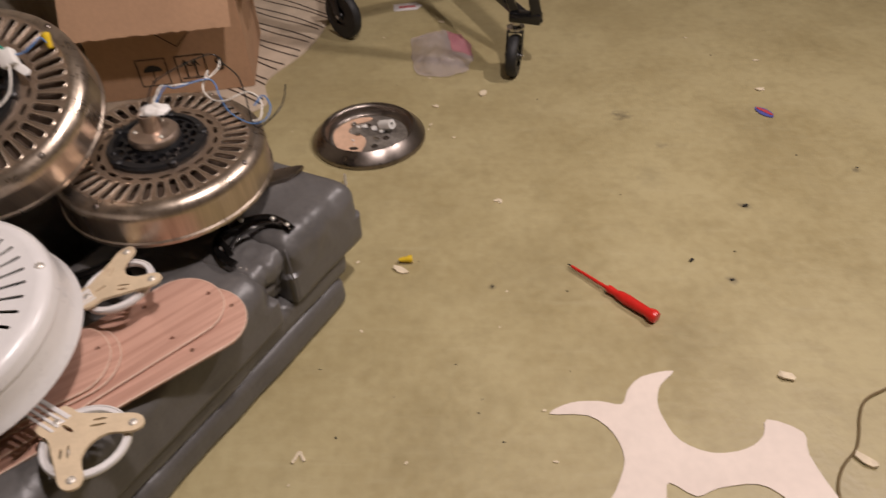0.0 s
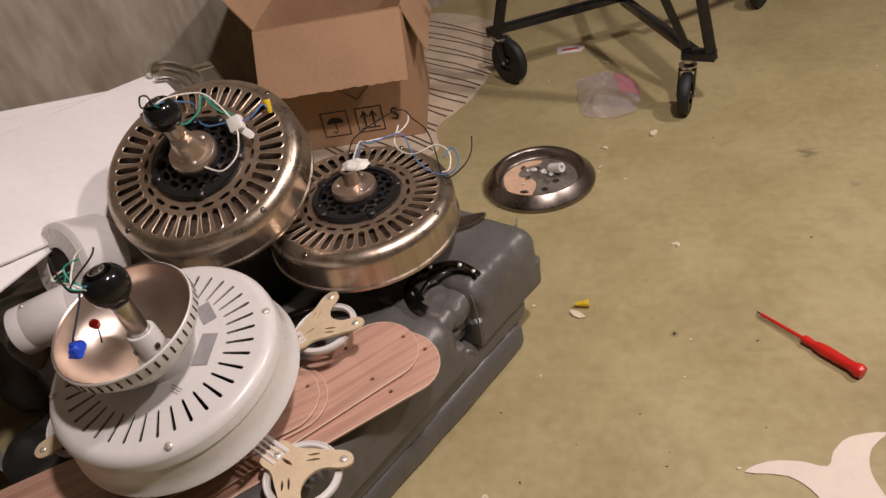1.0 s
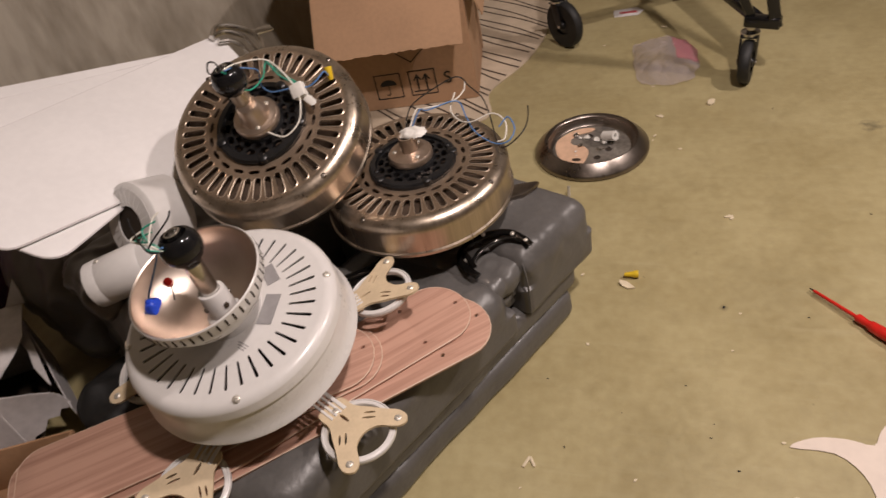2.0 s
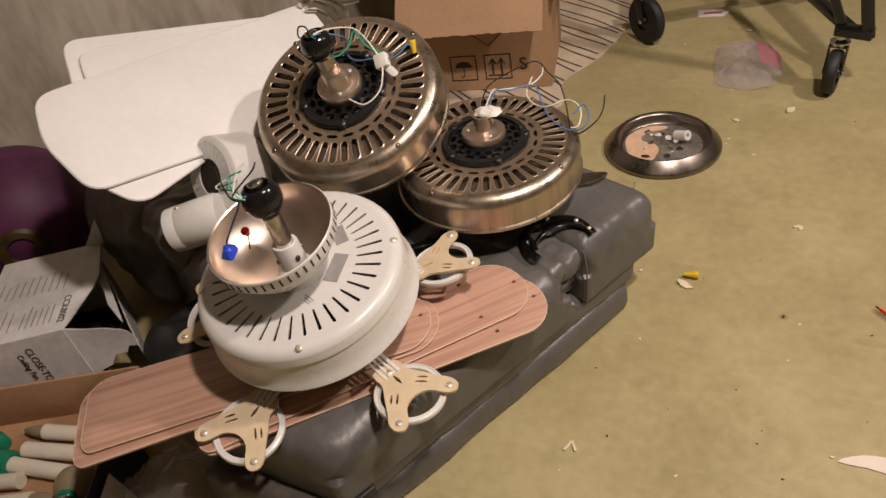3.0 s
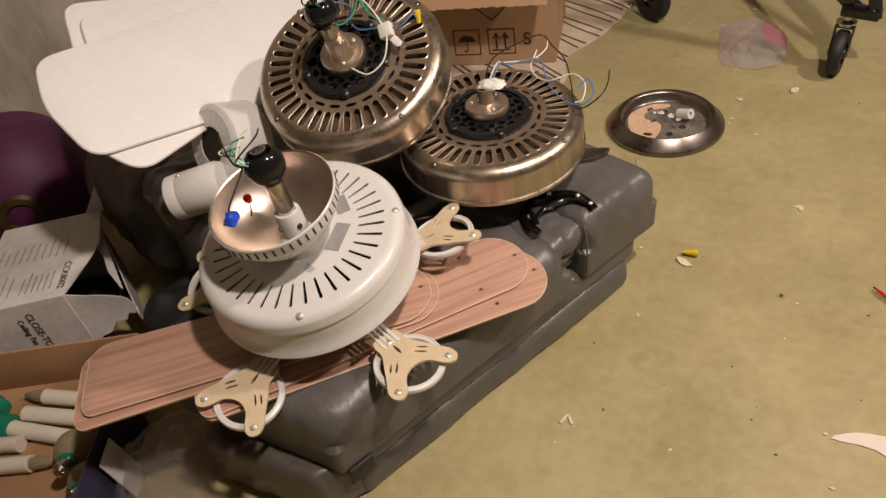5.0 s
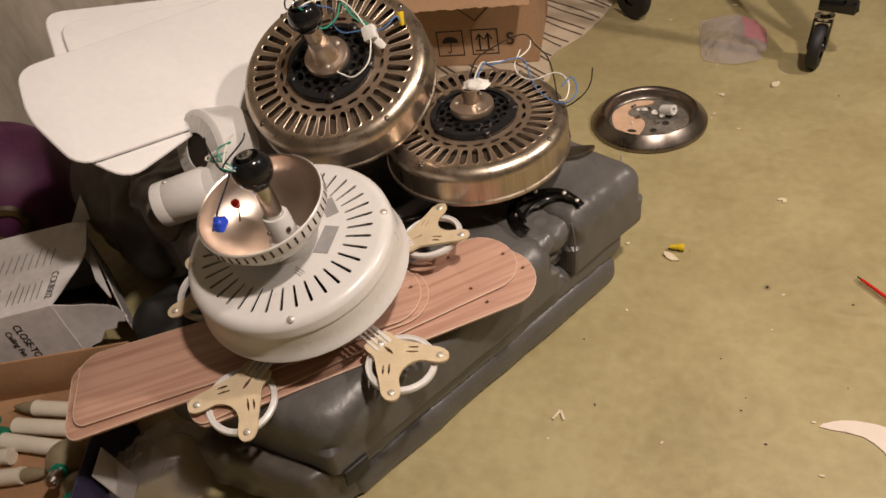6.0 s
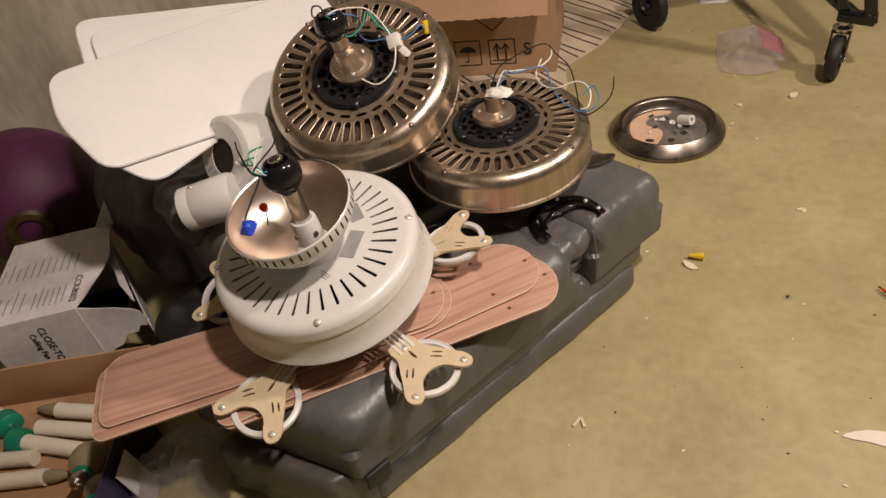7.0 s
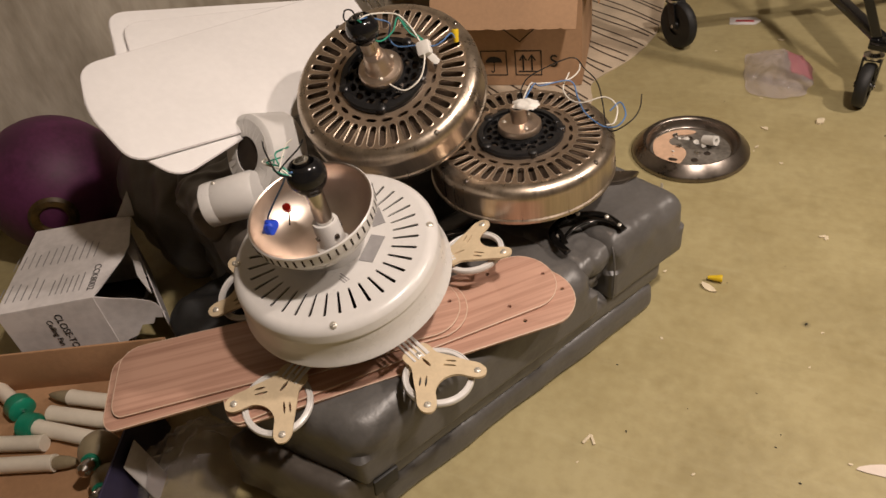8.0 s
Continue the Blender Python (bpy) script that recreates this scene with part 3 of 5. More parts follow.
# ---- white fan ----
def bracket(parent, ang):
    m = FAN_W.inverted() @ frame_of((-0.6394, 0.6937, 0.2930), (-0.0044, -0.139, 1)) @ pose(0, 0, 0, 0, 0, ang) @ pose(0.0287, 0, 0, -10, 0, 0)
    # x points outward from the motor
    arm = box((0.08, 0.006, 0.003), (0.105, 0.012, 0.004), 0.0008)
    for y in (-0.012, -0.004, 0.004):
        box((0.08, 0.004, 0.003), (0.105, y, 0.004), 0.0008, bm=arm)
    a = part("blade_bracket", arm, M["white"], parent, "blade bracket with a beige fibre pad", at=m)
    ring = [(0.0525, -0.0015), (0.0505, -0.0008), (0.0495, -0.002), (0.0475, -0.0012), (0.0445, -0.0015), (0.0435, -0.003), (0.0435, -0.009), (0.046, -0.011), (0.051, -0.011), (0.0535, -0.008), (0.0535, -0.004)]
    part("bracket_ring", lathe(ring, 48, closed=True, m=pose(0.185, 0, 0)), M["white"], a, "white metal ring", at=pose(-0.006, 0.003, -0.005))
    half = [(0.122, 0.0), (0.123, 0.019), (0.135, 0.0235), (0.150, 0.0235), (0.172, 0.036), (0.192, 0.047), (0.208, 0.057), (0.222, 0.058), (0.230, 0.050), (0.228, 0.040), (0.220, 0.032), (0.203, 0.020), (0.196, 0.0)]
    pts = half + [(x, -y) for x, y in half[-2:0:-1]]
    holes = [oval(0.156, 0.0, 0.010, 0.0024, 10), oval(0.183, 0.022, 0.010, 0.0018, 10, 0.75), oval(0.183, -0.022, 0.010, 0.0018, 10, -0.75), oval(0.178, 0.029, 0.0085, 0.0018, 10, 0.75), oval(0.178, -0.029, 0.0085, 0.0018, 10, -0.75)]
    part("fibre_pad", slab(smooth_loop(pts, 3), 0.004, holes, 0), M["beige"], a, "beige fibre pad")
    for p in ((0.1375, 0), (0.217, 0.046), (0.217, -0.046)):
        screw(a, (p[0], p[1], 0.0045), 0.0055)


def white_fan():
    t = thing("white_ceiling_fan", FAN_W, "white ceiling fan motor with an upturned canopy and bladeless brackets", "ceiling fan")
    part("vent_ring", slotted_ring(0.05, 0.0920, 0.1315, 0.1425, 37, 0.22, 0.0025), M["white"], t)
    prof = [(0.1425, -0.0025), (0.1425, 0.0)] + arc(0.1425, -0.0175, 0.0175, 90, 20, 8) + [(0.1592, -0.0195), (0.1602, -0.022), (0.1602, -0.026), (0.1588, -0.0275), (0.1605, -0.047), (0.1640, -0.066), (0.1678, -0.0705), (0.1684, -0.0735), (0.1665, -0.0755), (0.11, -0.0755), (0.11, -0.071), (0.160, -0.069), (0.153, -0.02), (0.1415, -0.005)]
    part("housing", lathe(prof, 96, closed=True), M["white"], t)
    part("top_plate", lathe([(0, 0.024), (0.034, 0.024), (0.044, 0.012), (0.051, 0.0004), (0.051, -0.002)], 48), M["white"], t)
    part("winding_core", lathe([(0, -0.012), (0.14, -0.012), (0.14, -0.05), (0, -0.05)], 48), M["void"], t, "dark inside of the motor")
    part("flywheel", lathe([(0, -0.076), (0.118, -0.076), (0.12, -0.079), (0.12, -0.115), (0.10, -0.118), (0.06, -0.125), (0.055, -0.185), (0, -0.185)], 48), M["black"], t, "dark flywheel under the motor")
    for k in range(4):
        a = radians(29.8 + 90 * k)
        screw(t, (0.1487 * math.cos(a), 0.1487 * math.sin(a), -0.0006), 0.0055, pose(0, 0, 0, 0, 0, math.degrees(a)) @ pose(0, 0, 0, 0, 20, 0))
    # angles are counted from the axis that points to the viewer's end of the room
    for k in range(5):
        bracket(t, -8.2 + 72 * k)
    inv = FAN_W.inverted()
    q = inv @ frame_of((-0.638, 0.648, 0.510), (-0.0225, -0.2032, 1.0)) @ Matrix.Scale(1.0585, 4)
    R = 0.0855
    out = [(0.0, -0.0605), (0.022, -0.060), (0.045, -0.056), (0.066, -0.043), (0.078, -0.026), (0.0835, -0.016), (0.0835, 0.0), (R, 0.0015), (R + 0.0015, 0.0), (R + 0.0012, -0.017), (0.080, -0.028), (0.068, -0.0455), (0.046, -0.059), (0.022, -0.063)]
    c = part("canopy", lathe(out[7:], 72), M["white"], t, "white canopy bowl, nickel inside", at=q)
    part("canopy_lining", lathe(out[:8], 72), M["inside_face"], c, "nickel inside of the bowl")
    for k in range(48):
        a = 2 * math.pi * k / 48
        part("slot", box((0.0012, 0.0026, 0.0115), (R + 0.0012, 0, -0.009), m=pose(0, 0, 0, 0, 0, 14)), M["void"], c, at=pose(0, 0, 0, 0, 0, math.degrees(a)))
    base = Vector((-0.604, 0.639, 0.447))
    top = Vector((-0.615, 0.636, 0.578))
    ball_and_rod(t, FAN_W, base, top, 0.0125, 0.0272, M["steel"])
    d = ((inv @ top) - (inv @ base)).normalized()
    part("coupler", lathe([(0.013, 0.0), (0.0255, 0.0), (0.0245, 0.010), (0.0195, 0.013), (0.0185, 0.047), (0.0175, 0.050), (0.013, 0.050)], 32, closed=True), M["white"], t, "white rod coupler", at=frame_of((inv @ base) + d * 0.006, d, (1, 0, 0)))
    cd = frame_of((inv @ base) + d * 0.006, d, (1, 0, 0))
    for a in (-20, 70, 160, 250):
        part("set_screw", lathe([(0, 0.003), (0.0032, 0.003), (0.004, 0.001), (0.004, -0.001), (0, -0.001)], 12), M["nickel_dark"], t, at=cd @ pose(0.0185 * math.cos(radians(a)), 0.0185 * math.sin(radians(a)), 0.030, 0, 0, a) @ pose(0, 0, 0, 0, 90, 0))
    part("rating_label", slab([(-0.025, -0.0115), (0.025, -0.0115), (0.025, 0.0115), (-0.025, 0.0115)], 0.0004), M["greyink"], t, "grey printed rating label", smooth=0, at=pose(-0.008, 0.064, 0.0006, 0, 0, 5))
    part("rating_label", slab([(-0.018, -0.010), (0.018, -0.010), (0.018, 0.010), (-0.018, 0.010)], 0.0004), M["greyink"], t, smooth=0, at=pose(-0.066, 0.041, 0.0006, 0, 0, 43))
    return t


white_fan_thing = white_fan()


# ---- blades ----
def blade(name, root, tip, z, w_tip, w_root, material, label, group, tilt=None, thick=0.0055):
    root, tip = Vector((*root, z)) if len(root) == 2 else Vector(root), Vector((*tip, z)) if len(tip) == 2 else Vector(tip)
    x = (tip - root)
    L = x.length
    m = frame_of(root, tilt or (0, 0, 1), x)
    rt = 0.035
    o = [(w_root * 0.42 - w_root * 0.42 * math.sin(a), w_root / 2 * math.cos(a)) for a in [math.pi * i / 14 for i in range(15)]]
    o += [(L - rt + rt * math.sin(a), -w_tip / 2 + rt - rt * math.cos(a)) for a in [math.pi / 2 * i / 6 for i in range(7)]]
    o += [(L - rt * 0.6 + rt * 0.6 * math.cos(a), w_tip / 2 - rt + rt * math.sin(a)) for a in [math.pi / 2 * i / 6 for i in range(7)]]
    holes = [oval(0.016, 0, 0.0036, 0.0036, 8), oval(0.099, 0.044, 0.0036, 0.0036, 8), oval(0.099, -0.044, 0.0036, 0.0036, 8)]
    t = thing(name, m, label, "fan blade", group)
    part("board", slab(o, thick, holes, 0.0008), material, t)
    part("edge_banding", tube([(x, y, thick - 0.0009) for x, y in o] + [(*o[0], thick - 0.0009)], 0.0011, 5), M["edge"], t, "pale worn edge")
    return t


G = "wood-print fan blades"
LB = "pink-brown wood-print ceiling fan blade lying loose on the grey mat"
blade("wood_fan_blade", (-0.3350, 0.8696), (-0.7657, 0.4886), 0.2425, 0.156, 0.138, M["wood"], LB, G)
blade("wood_fan_blade", (-0.3759, 0.8895), (-0.7670, 0.4818), 0.249, 0.15, 0.134, M["wood"], LB, G)
blade("wood_fan_blade", (-0.4834, 0.7739), (-0.9444, 0.4137), 0.2555, 0.158, 0.134, M["wood"], "pink-brown wood-print fan blade overhanging the mat", G, (-0.010, -0.008, 1))
blade("wood_fan_blade", (-0.4922, 0.7666), (-0.9406, 0.4311), 0.262, 0.146, 0.132, M["wood"], "pink-brown wood-print fan blade overhanging the mat", G, (-0.010, -0.008, 1))

GW = "white fan blades"
LW = "large white ceiling fan blade leaning on the grey bundle"


def round_corners(pts, r=0.035, n=5):
    out = []
    for i, p in enumerate(pts):
        p, a, b = Vector(p), Vector(pts[i - 1]), Vector(pts[(i + 1) % len(pts)])
        s, e = p + (a - p).normalized() * min(r, (a - p).length / 2.2), p + (b - p).normalized() * min(r, (b - p).length / 2.2)
        out += [tuple(s * (1 - t) ** 2 + p * 2 * t * (1 - t) + e * t * t) for t in [k / n for k in range(n + 1)]]
    return out


# the plane in which the white blades lean: x to the motor, y up the wall
LEAN_AT = Matrix.Translation((-1.031, 0.694, 0.495)) @ Matrix(((0.359, -0.769, 0.528), (0.912, 0.409, -0.025), (-0.197, 0.491, 0.849))).to_4x4()
for pts, deep in (([(-0.020, 0.120), (0.0, -0.002), (0.62, 0.0), (0.64, 0.30), (0.40, 0.27), (0.01, 0.222)], 0.0), ([(0.085, 0.14), (0.128, 0.312), (0.60, 0.275), (0.56, 0.08)], 0.0075), ([(0.06, 0.15), (0.118, 0.352), (0.64, 0.285), (0.60, 0.06)], 0.015), ([(0.01, 0.03), (0.058, -0.052), (0.30, 0.02), (0.30, 0.12)], 0.008)):
    t = thing("white_fan_blade", LEAN_AT @ pose(0, 0, -0.006 - deep), LW, "fan blade", GW)
    o = round_corners(pts)
    part("board", slab(o, 0.0055, (), 0.0008), M["whiteblade"], t)
    part("edge_banding", tube([(x, y, 0.0028) for x, y in o] + [(*o[0], 0.0028)], 0.0026, 6), M["carton"], t, "greyish edge band")


# ---- light kit on the bundle ----
def light_kit():
    a = frame_of((-0.978, 0.757, 0.366), (0.78, 0.42, 0.14), (0, 0, 1)) @ Matrix.Scale(1.12, 4)
    t = thing("lamp_socket_cup", a, "small white enamel lamp socket cup lying on its side", "lamp socket")
    part("cup", lathe([(0.0, 0.0), (0.030, 0.0), (0.036, 0.004), (0.0365, 0.022), (0.036, 0.023), (0.0365, 0.024), (0.037, 0.085), (0.034, 0.092), (0, 0.092)], 40), M["white"], t)
    screw(t, (0.037, 0.0, 0.03), 0.0035, pose(0, 0, 0, 0, 90, 0))
    part("hole", lathe([(0, -0.0006), (0.004, -0.0006), (0.004, 0.001), (0, 0.001)], 12), M["void"], t, at=pose(-0.004, 0.012, 0))
    b = frame_of((-0.940, 0.855, 0.420), (-0.26, -0.85, 0.42), (0, 0, 1)) @ Matrix.Scale(1.12, 4)
    d = thing("switch_housing", b, "white slotted switch housing lying on its side", "fan part")
    part("cup", lathe([(0.03, 0.0), (0.058, 0.0), (0.066, -0.006), (0.068, -0.07), (0.062, -0.075), (0, -0.075)], 48), M["white"], d)
    part("face", slotted_ring(0.03, 0.034, 0.054, 0.058, 26, 0.25, 0.002, z=0.0005), M["white"], d)
    part("core", lathe([(0, -0.003), (0.05, -0.003), (0.05, -0.03), (0, -0.03)], 24), M["void"], d)


light_kit()


# ---- canopy dish on the floor ----
def floor_canopy():
    t = thing("fan_cover_plate", pose(-0.272, 1.703, 0), "dark nickel fan cover plate with peach backing on the floor", "fan part")
    R = 0.147
    part("dish", lathe([(R - 0.004, 0.0005), (R, 0.003), (R, 0.010), (R - 0.002, 0.014), (0.1235, 0.035), (0.1205, 0.0375), (0.1180, 0.0370), (0.1165, 0.032), (0.1135, 0.0300), (0.111, 0.020), (0.106, 0.0095), (0.103, 0.007), (0, 0.007), (0, 0.004), (0.09, 0.004)], 96), M["nickel_dark"], t)
    part("steel_plate", lathe([(0, 0.0), (0.1005, 0.0), (0.1005, -0.002)], 72), M["scuffed"], t, "scuffed steel inside plate", at=pose(0, 0, 0.0078))
    pts = smooth_loop([(-0.096, 0.01), (-0.085, 0.045), (-0.055, 0.078), (-0.02, 0.090), (0.0, 0.085), (-0.015, 0.068), (-0.045, 0.055), (-0.058, 0.03), (-0.05, 0.008), (-0.02, 0.0), (-0.005, -0.025), (-0.008, -0.060), (-0.020, -0.092), (-0.05, -0.080), (-0.082, -0.045)], 4)
    part("peach_backing", slab(pts, 0.0012), M["peach"], t, "peach foam backing, partly torn away", at=pose(0, 0, 0.0082))
    part("socket", lathe([(0.006, 0), (0.013, 0), (0.013, 0.038), (0.006, 0.038)], 20, closed=True), M["tape"], t, "small white sleeve", at=pose(0.03, 0.03, 0.021, 70, 0, 60))
    part("slot_hole", slab(oval(-0.032, -0.062, 0.012, 0.007), 0.0006), M["void"], t, at=pose(0, 0, 0.0096))
    for x, y in ((0.045, -0.012), (-0.01, 0.05), (0.02, -0.05)):
        part("hole", lathe([(0.0, 0.0), (0.006, 0.0), (0.007, 0.002), (0.009, 0.0)], 14), M["void"], t, at=pose(x, y, 0.0082))
    rnd = random.Random(4)
    for k in range(20):
        bm = bmesh.new()
        bmesh.ops.create_icosphere(bm, subdivisions=1, radius=rnd.uniform(0.002, 0.010))
        for v in bm.verts:
            v.co *= rnd.uniform(0.6, 1.3)
            v.co.z *= 0.4
        part("foil_scrap", bm, M["steel"] if k % 2 else M["tape"], t, at=pose(rnd.uniform(-0.05, 0.06), rnd.uniform(-0.05, 0.06), 0.012, 0, 0, rnd.uniform(0, 360)))


floor_canopy()


# ---- cardboard shipping box ----
def sheet(w, h, t=0.004, ragged=0.0, seed=1, nx=24):
    """An upright cardboard sheet in the xz plane from (0, 0) to (w, h); its upper edge can be ragged."""
    rnd = random.Random(seed)
    bm = bmesh.new()
    top = [(w * i / nx, h + (rnd.uniform(-ragged, ragged) if ragged else 0)) for i in range(nx + 1)]
    slab([(0, 0), (w, 0)] + top[::-1], t, bm=bm)
    bmesh.ops.transform(bm, matrix=pose(0, 0, 0, 90, 0, 0), verts=bm.verts[:])
    return bm


def shipping_box():
    m = Matrix.Translation((-1.068, 1.905, 0.008)) @ pose(0, 0, 0, 0, 0, 11.2)
    t = thing("cardboard_box", m, "open brown cardboard shipping box with flaps folded out", "box")
    w, d, h = 0.425, 0.37, 0.396
    part("front_panel", sheet(w, h), M["card"], t)
    part("back_panel", sheet(w, h), M["card"], t, at=pose(0, d, 0))
    part("side_panel", sheet(d, h), M["card"], t, at=pose(0.004, 0, 0, 0, 0, 90))
    part("side_panel", sheet(d, h), M["card"], t, at=pose(w, 0, 0, 0, 0, 90))
    part("bottom_panel", box((w, d, 0.004), (w / 2, d / 2, 0.002)), M["card"], t)
    part("front_flap", sheet(w, 0.203, 0.004, 0.0022, 5, 40), M["card"], t, "flap bent forward", at=pose(0, -0.002, h, 141, 0, 0))
    part("side_flap", sheet(d, 0.15, 0.004, 0.001, 7), M["card"], t, at=pose(w + 0.003, 0, h, 0, 0, 90) @ pose(0, 0, 0, 160, 0, 0))
    part("back_flap", sheet(w, 0.15), M["card"], t, at=pose(0, d + 0.004, h, -35, 0, 0))
    part("side_flap", sheet(d, 0.14), M["card"], t, at=pose(0.002, 0, h, 0, 0, 90) @ pose(0, 0, 0, -30, 0, 0))
    def line(name, pts, width=0.0032):
        bm = bmesh.new()
        for (x0, z0), (x1, z1) in zip(pts, pts[1:]):
            L = math.hypot(x1 - x0, z1 - z0)
            box((L + width, 0.0008, width), ((x0 + x1) / 2, 0, (z0 + z1) / 2), bm=bm, m=Matrix.Rotation(-math.atan2(z1 - z0, x1 - x0), 4, "Y"))
        return part(name, bm, M["ink"], t, smooth=0, at=pose(0, -0.0046, 0))
    x0, z0, s = 0.119, 0.035, 0.080
    line("umbrella_mark", [(x0, z0), (x0 + s, z0), (x0 + s, z0 + s), (x0, z0 + s), (x0, z0)])
    c = (x0 + s / 2, z0 + 0.042)
    bm = slab([(c[0] + 0.026 * math.cos(a), c[1] + 0.02 * math.sin(a)) for a in [math.pi * i / 12 for i in range(13)]], 0.0008)
    bmesh.ops.transform(bm, matrix=pose(0, 0, 0, 90, 0, 0), verts=bm.verts[:])
    part("umbrella_mark", bm, M["ink"], t, smooth=0, at=pose(0, -0.0042, 0))
    line("umbrella_mark", [(c[0], c[1]), (c[0], z0 + 0.014), (c[0] - 0.006, z0 + 0.009), (c[0] - 0.010, z0 + 0.014)], 0.003)
    x0 = 0.227
    line("arrow_mark", [(x0, z0), (x0 + s, z0), (x0 + s, z0 + s), (x0, z0 + s), (x0, z0)])
    for k in (0.024, 0.051):
        line("arrow_mark", [(x0 + k, z0 + 0.018), (x0 + k, z0 + 0.064)], 0.005)
        line("arrow_mark", [(x0 + k - 0.010, z0 + 0.050), (x0 + k, z0 + 0.066), (x0 + k + 0.010, z0 + 0.050)], 0.004)
    line("arrow_mark", [(x0 + 0.010, z0 + 0.012), (x0 + 0.065, z0 + 0.012)], 0.004)
    line("check_mark", [(0.195, 0.185), (0.243, 0.145), (0.295, 0.19)], 0.0025)
    lettering("letter", "S", 0.056, pose(0.345, -0.0046, z0 + 0.044, 90, 0, 0), t, M["ink"])


shipping_box()


# ---- striped rug ----
def rug():
    t = thing("striped_rug", pose(0, 0, 0), "cream cotton rug with thin dark brown stripes, crumpled at the wall", "rug")
    edge = [(-0.60, 1.86), (-0.62, 2.02), (-0.545, 2.20), (-0.508, 2.40), (-0.53, 2.62), (-0.60, 2.9), (-0.95, 3.0), (-1.05, 2.4), (-1.12, 1.98), (-1.12, 1.82), (-0.85, 1.76)]
    o = smooth_loop(edge, 6)
    part("cloth", slab(o, 0.006, (), 0.0015), M["rug"], t)
    # stripes run from the wall towards the open floor
    n = 0
    y = 1.735
    while y < 2.9:
        for dy in (0.0, 0.033):
            xr = None
            pts = []
            for i in range(40):
                x = -1.1 + i * 0.0155
                yy = y + dy - 0.68 * (x + 0.7) + 0.008 * math.sin(17 * x + y * 7 + dy * 40)
                inside = False
                j = len(o) - 1
                for k in range(len(o)):
                    if (o[k][1] > yy) != (o[j][1] > yy) and x < (o[j][0] - o[k][0]) * (yy - o[k][1]) / (o[j][1] - o[k][1]) + o[k][0]:
                        inside = not inside
                    j = k
                if inside:
                    pts.append((x, yy))
            if len(pts) > 2:
                bm = bmesh.new()
                rows = [[bm.verts.new((px, py - 0.0045, 0.0064)), bm.verts.new((px, py + 0.0045, 0.0064))] for px, py in pts]
                for a, b in zip(rows, rows[1:]):
                    bm.faces.new((a[0], b[0], b[1], a[1]))
                part("stripe", bm, M["rugline"], t, smooth=0)
        y += 0.106
    return t


rug()


# ---- rolling stand ----
def caster(parent, p, heading, r=0.060):
    tyre = lathe([(0.030, 0.015), (r - 0.006, 0.015), (r - 0.001, 0.010), (r, 0.0), (r - 0.001, -0.010), (r - 0.006, -0.015), (0.030, -0.015)], 40, m=pose(0, 0, 0, 90, 0, 0))
    c = part("caster", tyre, M["rubber"], parent, "black rubber caster", at=pose(p[0], p[1], r, 0, 0, heading))
    part("hub", lathe([(0, 0.018), (0.012, 0.018), (0.014, 0.012), (0.031, 0.010), (0.031, -0.010), (0.014, -0.012), (0.012, -0.018), (0, -0.018)], 30, m=pose(0, 0, 0, 90, 0, 0)), M["black"], c)
    f = bmesh.new()
    for y in (-0.0215, 0.0215):
        box((0.030, 0.003, 0.080), (0.011, y, 0.030), 0.001, bm=f, m=pose(0, 0, 0, 0, 17, 0))
    box((0.044, 0.046, 0.005), (0.024, 0, 0.068), 0.0015, bm=f)
    part("fork", f, M["black"], c, "black fork")
    part("swivel", lathe([(0, 0.070), (0.024, 0.070), (0.025, 0.078), (0.017, 0.082), (0.012, 0.084), (0.012, 0.112), (0, 0.112)], 24, m=pose(0.024, 0, 0)), M["steel"], c)
    part("axle", lathe([(0, -0.026), (0.006, -0.026), (0.006, 0.026), (0, 0.026)], 12, m=pose(0, 0, 0, 90, 0, 0)), M["steel"], c)
    return c


def rolling_stand():
    t = thing("rolling_stand", pose(0, 0, 0), "black metal rolling stand with rubber casters", "stand")
    a, b, c, d = (0.112, 2.035), (-0.425, 2.315), (0.40, 2.78), (-0.16, 3.05)
    for p, hd, r in ((a, 78, 0.060), (b, 140, 0.076), (c, 60, 0.060), (d, 20, 0.060)):
        caster(t, p, hd, r)
    def bar(p, q, w=0.028, v=0.028):
        p, q = Vector(p), Vector(q)
        L = (q - p).length
        part("bar", box((w, v, L), (0, 0, L / 2), 0.004), M["blackgloss"], t, at=frame_of(p, q - p, (1, 0, 0)))
    z = 0.172
    bar((0.124, 2.055, z - 0.012), (-0.15, 2.115, 0.78), 0.022)
    bar((0.176, 2.03, z - 0.012), (0.05, 2.09, 0.78), 0.030)
    bar((0.10, 2.055, z), (0.186, 2.025, z), 0.03, 0.03)
    bar((0.134, 2.053, z), (-0.057, 2.495, z), 0.026)
    bar((-0.485, 2.30, z + 0.012), (0.10, 2.585, z + 0.012), 0.022, 0.03)
    bar((-0.057, 2.495, z), (-0.16, 3.05, z), 0.026)
    bar((0.10, 2.555, z), (0.40, 2.78, z), 0.026)
    bar((-0.455, 2.31, z - 0.012), (-0.30, 2.36, 0.78), 0.034)
    bar((0.40, 2.78, z - 0.012), (0.30, 2.72, 0.78), 0.034)
    bar((-0.16, 3.05, z - 0.012), (-0.12, 2.95, 0.78), 0.034)
    return t


rolling_stand()


